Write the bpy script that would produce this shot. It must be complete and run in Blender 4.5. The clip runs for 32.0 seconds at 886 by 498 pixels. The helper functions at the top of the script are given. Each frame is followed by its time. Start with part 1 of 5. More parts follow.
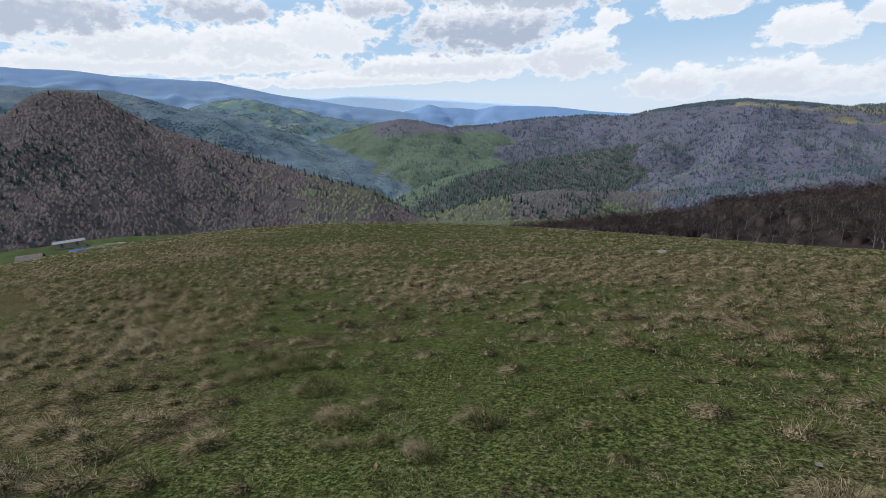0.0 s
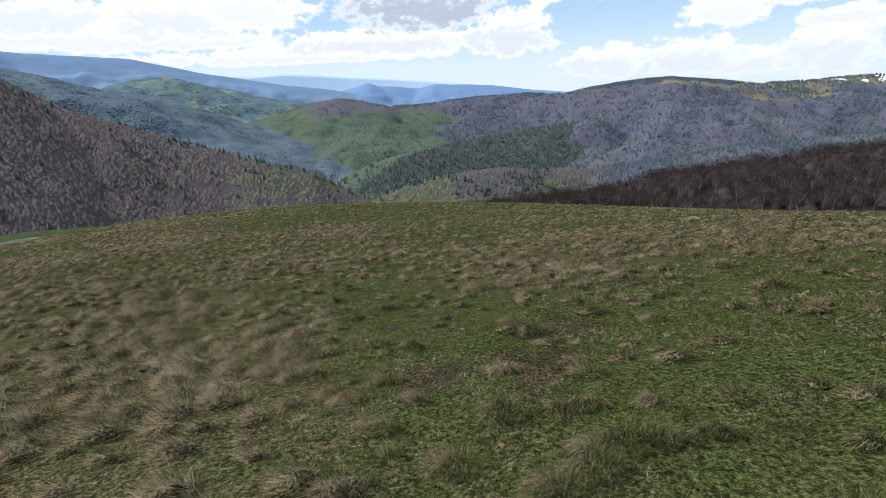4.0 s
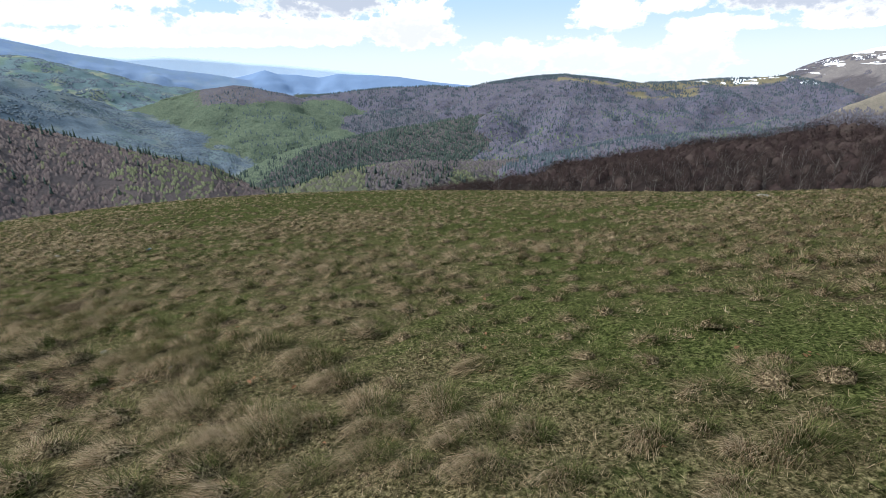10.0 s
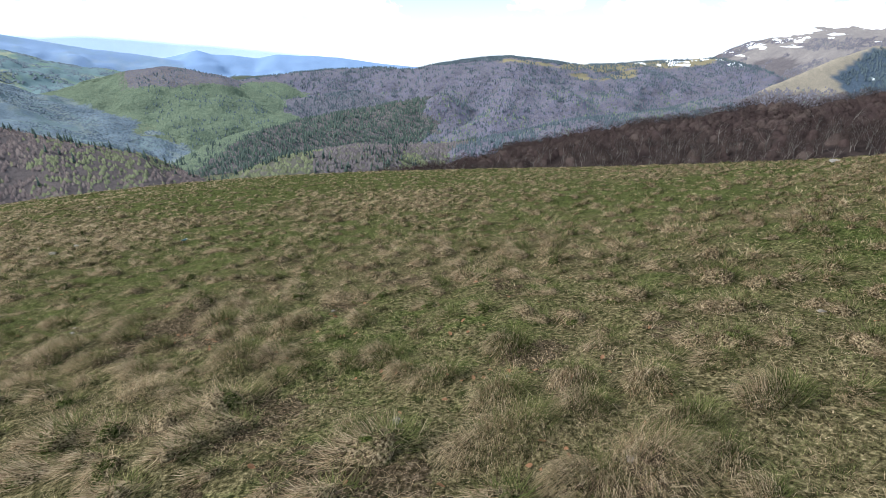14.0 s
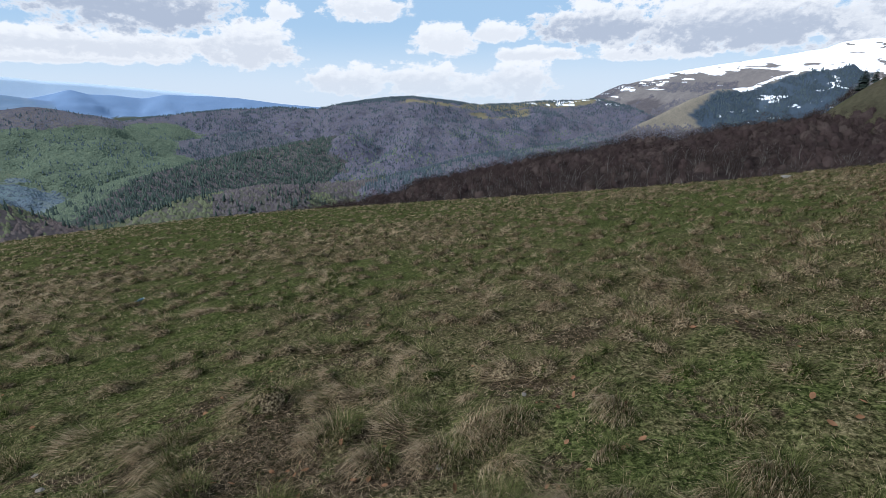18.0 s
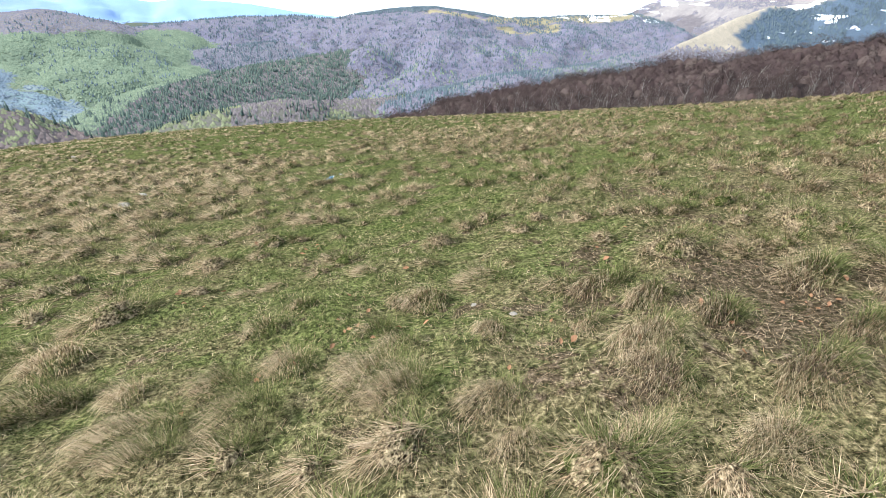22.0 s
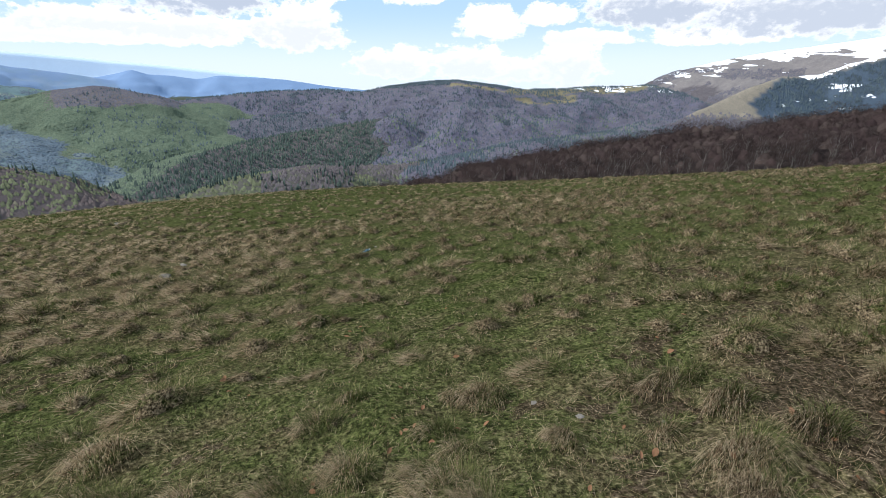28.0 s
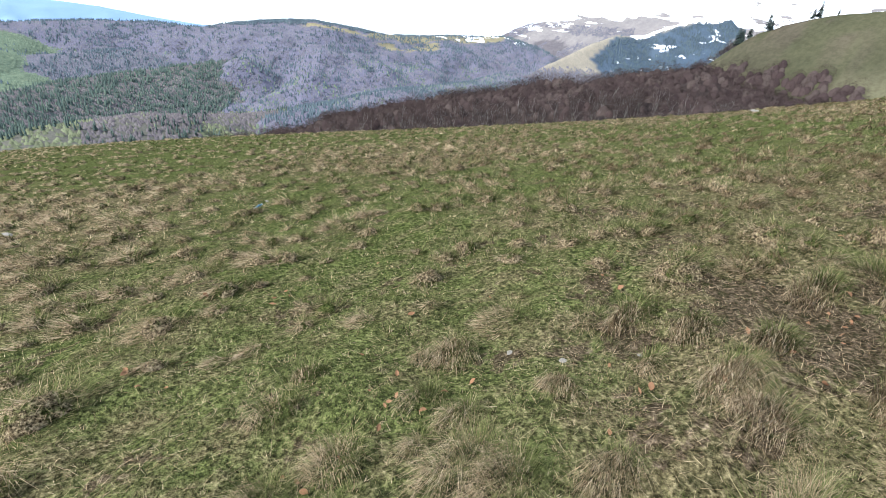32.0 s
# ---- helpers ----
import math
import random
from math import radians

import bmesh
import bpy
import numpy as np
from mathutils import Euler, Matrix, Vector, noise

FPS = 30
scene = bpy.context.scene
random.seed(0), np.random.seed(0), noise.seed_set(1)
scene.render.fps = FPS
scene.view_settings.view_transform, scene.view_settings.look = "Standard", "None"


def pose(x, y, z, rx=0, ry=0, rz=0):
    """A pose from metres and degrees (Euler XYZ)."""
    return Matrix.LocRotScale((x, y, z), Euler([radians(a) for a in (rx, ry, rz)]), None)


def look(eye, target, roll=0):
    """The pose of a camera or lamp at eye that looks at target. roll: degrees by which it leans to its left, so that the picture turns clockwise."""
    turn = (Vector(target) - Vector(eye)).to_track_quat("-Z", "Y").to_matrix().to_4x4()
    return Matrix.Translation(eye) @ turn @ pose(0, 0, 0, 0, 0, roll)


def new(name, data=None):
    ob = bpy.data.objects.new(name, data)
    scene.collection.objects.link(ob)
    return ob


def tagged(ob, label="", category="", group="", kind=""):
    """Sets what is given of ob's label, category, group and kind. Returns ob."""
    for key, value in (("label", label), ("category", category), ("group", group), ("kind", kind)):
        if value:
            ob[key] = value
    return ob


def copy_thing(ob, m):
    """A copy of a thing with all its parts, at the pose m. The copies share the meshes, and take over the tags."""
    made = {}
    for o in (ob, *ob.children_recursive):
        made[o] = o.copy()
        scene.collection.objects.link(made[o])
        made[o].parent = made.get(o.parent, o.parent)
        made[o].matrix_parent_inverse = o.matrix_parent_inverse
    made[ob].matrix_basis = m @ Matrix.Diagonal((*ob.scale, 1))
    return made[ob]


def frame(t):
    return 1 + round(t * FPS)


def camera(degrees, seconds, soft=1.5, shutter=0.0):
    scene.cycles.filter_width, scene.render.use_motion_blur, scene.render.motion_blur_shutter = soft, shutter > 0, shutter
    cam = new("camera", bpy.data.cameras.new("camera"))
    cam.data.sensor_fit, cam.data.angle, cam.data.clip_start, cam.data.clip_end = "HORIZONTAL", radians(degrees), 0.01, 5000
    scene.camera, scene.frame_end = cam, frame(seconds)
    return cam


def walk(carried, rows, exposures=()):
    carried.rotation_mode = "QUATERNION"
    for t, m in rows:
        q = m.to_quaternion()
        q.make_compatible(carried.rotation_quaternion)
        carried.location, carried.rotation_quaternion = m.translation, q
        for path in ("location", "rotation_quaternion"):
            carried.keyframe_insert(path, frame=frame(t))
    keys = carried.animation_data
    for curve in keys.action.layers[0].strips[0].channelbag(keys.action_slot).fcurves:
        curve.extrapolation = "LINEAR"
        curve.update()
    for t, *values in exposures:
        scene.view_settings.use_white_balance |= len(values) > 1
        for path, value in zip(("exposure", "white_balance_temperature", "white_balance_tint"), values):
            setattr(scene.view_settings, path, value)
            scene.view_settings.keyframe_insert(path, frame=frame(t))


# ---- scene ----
cam = camera(87.28, 32.0, soft=0.6)

# seconds, eye x y z, heading to the left of north, tilt up, lean
STEPS = [
    (0.0, 13.744, -13.430, 3.937, 7.24, -16.68, -2.47),
    (0.5, 13.441, -13.157, 3.845, 4.67, -16.46, -2.23),
    (1.0, 13.037, -12.837, 3.676, 4.15, -17.23, -2.21),
    (1.5, 12.635, -12.577, 3.536, 4.40, -18.99, -1.89),
    (2.0, 12.247, -12.256, 3.437, 1.89, -20.19, -1.55),
    (2.5, 11.733, -11.953, 3.375, 0.71, -20.24, -0.85),
    (3.0, 11.237, -11.637, 3.242, 0.40, -20.30, -0.80),
    (3.5, 10.766, -11.310, 3.151, 1.22, -19.83, -2.29),
    (5.5, 9.334, -9.728, 2.730, -3.92, -18.94, -3.91),
    (6.0, 8.980, -9.244, 2.623, -4.46, -18.87, -3.98),
    (6.5, 8.618, -8.763, 2.543, -4.91, -17.82, -2.88),
    (7.0, 8.166, -8.265, 2.366, -5.31, -18.58, -1.67),
    (7.5, 7.735, -7.869, 2.252, -6.18, -19.77, -0.90),
    (8.0, 7.278, -7.484, 2.128, -6.94, -21.31, -0.89),
    (8.5, 6.785, -7.160, 1.984, -6.61, -21.74, -0.09),
    (9.0, 6.411, -6.758, 1.853, -6.45, -20.89, -1.07),
    (9.5, 5.994, -6.402, 1.724, -8.84, -21.36, -0.47),
    (10.0, 5.656, -6.045, 1.648, -11.41, -20.59, -0.84),
    (10.5, 5.313, -5.627, 1.577, -11.89, -20.46, -1.57),
    (11.0, 5.016, -5.205, 1.485, -11.38, -20.16, -1.84),
    (11.5, 4.674, -4.740, 1.332, -11.70, -19.49, -1.85),
    (12.0, 4.222, -4.409, 1.201, -11.87, -19.55, -1.49),
    (12.5, 3.729, -4.054, 1.093, -11.34, -19.86, -1.14),
    (13.0, 3.213, -3.780, 0.980, -11.71, -20.59, -0.26),
    (13.5, 2.772, -3.532, 0.926, -14.02, -21.62, -0.24),
    (15.5, 1.545, -1.147, 0.348, -32.72, -23.62, -0.22),
    (16.0, 1.509, -1.077, 0.350, -36.74, -22.38, 0.48),
    (16.5, 1.404, -1.033, 0.366, -36.69, -20.53, 1.14),
    (17.0, 1.204, -0.966, 0.354, -35.08, -19.62, 1.42),
    (17.5, 1.045, -0.781, 0.291, -32.80, -18.67, 1.10),
    (18.0, 0.754, -0.499, 0.182, -29.14, -18.34, -0.44),
    (18.5, 0.380, -0.282, 0.112, -25.38, -18.30, -0.44),
    (19.0, 0.001, 0.001, 0.001, -21.81, -17.92, -0.97),
    (19.5, -0.442, 0.124, -0.095, -19.14, -18.07, -0.71),
    (20.0, -0.801, 0.298, -0.198, -17.84, -18.28, -1.06),
    (20.5, -1.176, 0.429, -0.259, -18.67, -18.38, -0.90),
    (21.0, -1.567, 0.560, -0.297, -21.23, -20.32, -0.89),
    (21.5, -1.888, 0.739, -0.421, -22.31, -23.47, -0.61),
    (22.0, -1.787, 0.884, -0.508, -27.00, -27.66, 0.90),
    (22.5, -1.598, 1.066, -0.514, -34.57, -31.12, 2.35),
    (23.0, -1.598, 1.134, -0.504, -41.60, -31.24, 4.63),
    (23.5, -1.604, 1.106, -0.462, -45.48, -29.61, 5.57),
    (24.0, -1.688, 1.072, -0.422, -44.95, -26.76, 4.97),
    (24.5, -1.729, 1.052, -0.393, -40.16, -23.99, 3.98),
    (25.0, -1.790, 1.073, -0.385, -36.17, -22.24, 3.01),
    (25.5, -1.904, 1.080, -0.370, -33.99, -20.82, 2.46),
    (26.0, -1.960, 1.060, -0.366, -31.21, -19.20, 2.18),
    (26.5, -1.957, 1.080, -0.365, -29.17, -18.21, 1.88),
    (28.5, -1.940, 1.115, -0.370, -23.69, -20.49, 0.02),
    (29.0, -1.989, 1.113, -0.373, -24.28, -20.55, 0.11),
    (29.5, -2.139, 1.197, -0.392, -24.38, -20.68, 0.79),
    (30.0, -2.376, 1.386, -0.469, -25.04, -21.44, 0.24),
    (30.5, -2.453, 1.250, -0.535, -30.14, -25.61, 0.74),
    (31.0, -2.281, 1.319, -0.603, -38.40, -29.03, 2.83),
    (31.5, -2.239, 1.568, -0.583, -43.07, -27.69, 3.89),
    (32.0, -2.264, 1.653, -0.526, -41.42, -25.45, 3.83),
]


def stand(x, y, z, yaw, pitch, roll):
    return Matrix.Translation((x, y, z)) @ pose(0, 0, 0, 90 + pitch, 0, yaw) @ pose(0, 0, 0, 0, 0, roll)


walk(cam, [(s[0], stand(*s[1:])) for s in STEPS], exposures=[
(0.0, -0.1, 6140, 10), (1.0, -0.1, 6140, 10), (2.0, 0.7, 6390, 10), (3.0, 0.3, 6290, 10), (5.5, 0.1, 6190, 10), (6.0, 0.1, 6190, 10), (7.0, -0.15, 6140, 10), (8.0, 0.55, 6390, 10), (9.0, 0.55, 6390, 10),
    (10.0, 0.3, 6390, 10), (11.0, 0.25, 6390, 10), (12.0, 0.3, 6340, 10), (13.0, 0.45, 6290, 10), (15.6, 1.0, 6390, 10), (16.0, 0.8, 6390, 10), (17.0, 0.08, 6140, 10), (18.0, -0.08, 5990, 10), (19.0, -0.08, 5990, 10),
    (20.0, 0.25, 6090, 10), (21.0, 0.35, 6140, 10), (22.0, 1.55, 6340, 10), (23.0, 1.65, 6340, 10), (24.0, 1.1, 6140, 10), (25.0, 0.15, 6140, 10), (26.0, 0.0, 6040, 10), (28.5, 0.35, 6290, 10), (29.0, 0.4, 6290, 10), (30.0, 0.4, 6190, 10), (31.0, 1.85, 6240, 10), (32.0, 1.2, 6190, 10),
])

# ---- sky and sun ----
SUN_BEARING, SUN_HEIGHT = -78.0, 43.0
world = bpy.data.worlds.new("sky")
scene.world = world
world.use_nodes = True


class Nodes:
    """A small helper to write node trees as expressions."""

    def __init__(self, tree):
        self.tree = tree
        tree.nodes.clear()

    def add(self, kind, **settings):
        node = self.tree.nodes.new(kind)
        for key, value in settings.items():
            setattr(node, key, value)
        return node

    def put(self, socket, value):
        if isinstance(value, bpy.types.NodeSocket):
            self.tree.links.new(value, socket)
        elif value is not None:
            if socket.type == "RGBA" and len(value) == 3:
                value = (*value, 1)
            socket.default_value = value

    def math(self, op, a, b=None, c=None, clamp=False):
        n = self.add("ShaderNodeMath", operation=op, use_clamp=clamp)
        for s, v in zip(n.inputs, (a, b, c)):
            self.put(s, v)
        return n.outputs[0]

    def noise(self, vector, scale, detail=4.0, rough=0.55, distort=0.0):
        n = self.add("ShaderNodeTexNoise")
        for key, v in (("Vector", vector), ("Scale", scale), ("Detail", detail), ("Roughness", rough), ("Distortion", distort)):
            self.put(n.inputs[key], v)
        return n.outputs[0]

    def span(self, value, a, b, c=0.0, d=1.0):
        n = self.add("ShaderNodeMapRange", interpolation_type="SMOOTHSTEP")
        for s, v in zip(n.inputs, (value, a, b, c, d)):
            self.put(s, v)
        return n.outputs[0]

    def mix(self, factor, a, b, blend="MIX"):
        n = self.add("ShaderNodeMix", data_type="RGBA", blend_type=blend)
        self.put(n.inputs[0], factor)
        self.put(n.inputs[6], a)
        self.put(n.inputs[7], b)
        return n.outputs[2]

    def scaled(self, vector, x, y, z):
        n = self.add("ShaderNodeVectorMath", operation="MULTIPLY")
        self.put(n.inputs[0], vector)
        n.inputs[1].default_value = (x, y, z)
        return n.outputs[0]


# the clouds in view: bearing and height of the middle, half width, height above the flat base, how grey the base is, in degrees
CLOUDS = [
    (-14, 3.6, 16, 1.0, 0.30), (-34, 5.4, 16, 1.5, 0.30), (-6, 4.6, 11, 1.6, 0.40), (-27, 7.2, 8, 2.4, 0.35), (-39, 7.2, 7, 2.2, 0.35), (-19, 8.2, 5, 2.8, 0.25),
    (-46, 9.6, 9, 3.0, 0.85), (-30, 10.6, 5, 2.0, 0.85), (-14, 10.8, 4, 1.6, 0.75), (-1.5, 8.2, 8.5, 3.6, 0.95), (8.3, 4.7, 4.6, 3.0, 0.45),
    (12.3, 8.3, 1.6, 1.2, 0.15), (19, 1.4, 5.0, 1.9, 0.40), (26.5, 1.4, 5.0, 2.0, 0.40), (32, 0.6, 3.0, 1.6, 0.35), (38.2, 1.2, 3.3, 3.0, 0.40),
    (21, 8.8, 4.2, 1.8, 0.30), (29.4, 5.6, 3.4, 2.0, 0.25), (35.6, 6.4, 2.8, 1.3, 0.25), (39.4, 4.2, 4.2, 0.9, 0.30), (46, 6.8, 6, 2.6, 0.90), (59, 6.0, 12, 3.4, 0.85),
    (80, 7.0, 12, 3.5, 0.7), (52, 4.0, 7, 1.0, 0.25), (70, 5.4, 9, 1.4, 0.4), (5, 11.5, 12, 2.5, 0.8), (-70, 8.0, 12, 4.0, 0.7),
]


def build_sky():
    g = Nodes(world.node_tree)
    way = g.add("ShaderNodeTexCoord").outputs["Generated"]
    air = g.add("ShaderNodeTexSky", sky_type="NISHITA", sun_disc=False, sun_elevation=radians(SUN_HEIGHT),
                sun_rotation=radians(SUN_BEARING), altitude=1300, air_density=1.0, dust_density=1.5)
    blue = g.scaled(air.outputs[0], 0.085, 0.085, 0.085)
    parts = g.add("ShaderNodeSeparateXYZ")
    g.put(parts.inputs[0], way)
    x, y, z = parts.outputs
    bearing = g.math("MULTIPLY", g.math("ARCTAN2", x, y), 57.2958)
    height = g.math("MULTIPLY", g.math("ARCSINE", z), 57.2958)
    plane = g.add("ShaderNodeCombineXYZ")
    g.put(plane.inputs[0], bearing)
    g.put(plane.inputs[1], g.math("MULTIPLY", height, 1.5))
    plane.inputs[2].default_value = 4.4
    lumps = g.math("SUBTRACT", g.noise(plane.outputs[0], 0.42, 6.0, 0.58), 0.5)
    billow = g.math("SUBTRACT", g.noise(plane.outputs[0], 0.95, 7.0, 0.62, 0.2), 0.5)
    lit = g.add("ShaderNodeVectorMath", operation="ADD")
    g.put(lit.inputs[0], plane.outputs[0])
    lit.inputs[1].default_value = (-0.35, 0.55, 0.0)
    beyond = g.math("SUBTRACT", g.noise(lit.outputs[0], 0.95, 5.0, 0.6, 0.2), 0.5)
    # how far each billow is turned to the light
    relief = g.math("SUBTRACT", beyond, billow)
    sky = g.mix(0.8, blue, (0.50, 0.71, 0.93))
    sky = g.mix(g.span(height, 0.0, 8.0, 0.85, 0.0), sky, (0.78, 0.87, 0.95))
    # cloud field above and outside the view
    wide = g.noise(g.scaled(plane.outputs[0], 0.09, 0.09, 1.0), 1.0, 6.0, 0.55)
    high = g.math("MULTIPLY", g.span(wide, 0.47, 0.58), g.span(height, 11.0, 16.0))
    sky = g.mix(high, sky, (0.82, 0.85, 0.90))
    for b, h, wide_, tall, grey in sorted(CLOUDS, key=lambda c: c[1]):
        u = g.math("DIVIDE", g.math("SUBTRACT", bearing, b), 1.25 * wide_)
        v = g.math("DIVIDE", g.math("SUBTRACT", height, h), 1.2 * tall)
        under = g.math("MULTIPLY", g.math("MINIMUM", v, 0.0), 1.5)
        v2 = g.math("ADD", g.math("MAXIMUM", v, 0.0), under)
        body = g.math("SUBTRACT", 1.0, g.math("ADD", g.math("MULTIPLY", u, u), g.math("MULTIPLY", v2, v2)))
        body = g.math("ADD", body, g.math("ADD", g.math("MULTIPLY", lumps, 2.6), g.math("MULTIPLY", billow, 1.3)))
        mask = g.span(body, 0.02, 0.48)
        depth = g.math("ADD", g.span(v, 0.9, -0.35), g.math("MULTIPLY", relief, 0.9))
        tone = g.math("MULTIPLY", g.math("MULTIPLY", g.span(depth, 0.05, 0.8), g.span(body, 0.10, 0.8)), grey, clamp=True)
        sky = g.mix(mask, sky, g.mix(tone, (1.0, 1.0, 1.0), (0.47, 0.53, 0.64)))
    # pale air low over the land
    sky = g.mix(g.span(height, -1.0, 4.0, 0.55, 0.0), sky, (0.74, 0.81, 0.88))
    back = g.add("ShaderNodeBackground")
    g.put(back.inputs[0], sky)
    back.inputs[1].default_value = 1.0
    out = g.add("ShaderNodeOutputWorld")
    g.tree.links.new(back.outputs[0], out.inputs[0])


build_sky()
lamp = bpy.data.lights.new("sun", "SUN")
lamp.energy, lamp.angle, lamp.color = 4.9, radians(3), (1.0, 0.985, 0.955)
sun = new("sun", lamp)
_b, _h = radians(SUN_BEARING), radians(SUN_HEIGHT)
sun.matrix_world = look((80 * math.sin(_b) * math.cos(_h), 80 * math.cos(_b) * math.cos(_h), 80 * math.sin(_h)), (0, 0, 0))


# ---- materials ----
def material(name):
    m = bpy.data.materials.new(name)
    m.use_nodes = True
    return m, Nodes(m.node_tree)


def finish(g, colour, rough=0.9, bump=None, strength=0.4, distance=0.02, through_light=None, spec=0.0):
    b = g.add("ShaderNodeBsdfPrincipled")
    g.put(b.inputs["Base Color"], colour)
    g.put(b.inputs["Roughness"], rough)
    b.inputs["Specular IOR Level"].default_value = spec
    if bump is not None:
        n = g.add("ShaderNodeBump")
        n.inputs["Strength"].default_value, n.inputs["Distance"].default_value = strength, distance
        g.put(n.inputs["Height"], bump)
        g.put(b.inputs["Normal"], n.outputs[0])
    shader = b.outputs[0]
    if through_light:
        t = g.add("ShaderNodeBsdfTranslucent")
        g.put(t.inputs[0], colour)
        m = g.add("ShaderNodeMixShader")
        m.inputs[0].default_value = through_light
        g.tree.links.new(shader, m.inputs[1])
        g.tree.links.new(t.outputs[0], m.inputs[2])
        shader = m.outputs[0]
    out = g.add("ShaderNodeOutputMaterial")
    g.tree.links.new(shader, out.inputs[0])


def tint_steps(g, value, stops):
    r = g.add("ShaderNodeValToRGB")
    ramp = r.color_ramp
    while len(ramp.elements) < len(stops):
        ramp.elements.new(0.5)
    for e, (at, c) in zip(ramp.elements, stops):
        e.position, e.color = at, (*c, 1)
    g.put(r.inputs[0], value)
    return r.outputs[0]


def blade_material(name, stops, lit=0.2):
    """Grass blades or leaves: a tint for each blade, and tufts that are darker or paler than their neighbours."""
    m, g = material(name)
    geo = g.add("ShaderNodeNewGeometry")
    tint = tint_steps(g, geo.outputs["Random Per Island"], stops)
    worn_ = g.noise(geo.outputs["Position"], 1.3, 3.0)
    tint = g.mix(g.span(worn_, 0.40, 0.7, 0.0, 0.35), tint, g.scaled(tint, 0.70, 0.68, 0.62))
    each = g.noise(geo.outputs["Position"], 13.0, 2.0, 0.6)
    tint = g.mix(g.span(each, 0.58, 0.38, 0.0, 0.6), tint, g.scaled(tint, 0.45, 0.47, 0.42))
    finish(g, tint, 0.75, through_light=lit)
    return m


def wood_material(name, stops, bump_scale=0.6):
    """Far crowns: one tint to a crown, mottled by its twigs."""
    m, g = material(name)
    geo = g.add("ShaderNodeNewGeometry")
    tint = tint_steps(g, geo.outputs["Random Per Island"], stops)
    stand_of = g.noise(geo.outputs["Position"], 0.012, 3.0)
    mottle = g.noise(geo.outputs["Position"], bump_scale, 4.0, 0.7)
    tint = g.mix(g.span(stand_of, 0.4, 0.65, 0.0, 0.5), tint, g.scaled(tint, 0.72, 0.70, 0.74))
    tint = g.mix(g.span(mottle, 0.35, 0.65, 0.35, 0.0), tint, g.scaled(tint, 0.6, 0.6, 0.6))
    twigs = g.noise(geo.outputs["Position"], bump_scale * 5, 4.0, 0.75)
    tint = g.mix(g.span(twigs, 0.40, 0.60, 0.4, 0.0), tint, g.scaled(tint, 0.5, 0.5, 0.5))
    finish(g, tint, 0.95)
    return m


def plain_material(name, colour, other, scale, rough=0.8, strength=0.4, distance=0.01, metal=0.0):
    m, g = material(name)
    geo = g.add("ShaderNodeNewGeometry")
    n1, n2 = g.noise(geo.outputs["Position"], scale, 5.0, 0.65), g.noise(geo.outputs["Position"], scale * 9, 4.0, 0.7)
    c = g.mix(g.span(n1, 0.35, 0.65), colour, other)
    c = g.mix(g.span(n2, 0.4, 0.7, 0.0, 0.35), c, g.scaled(c, 0.6, 0.58, 0.55))
    finish(g, c, rough, bump=n2, strength=strength, distance=distance, spec=0.3)
    return m


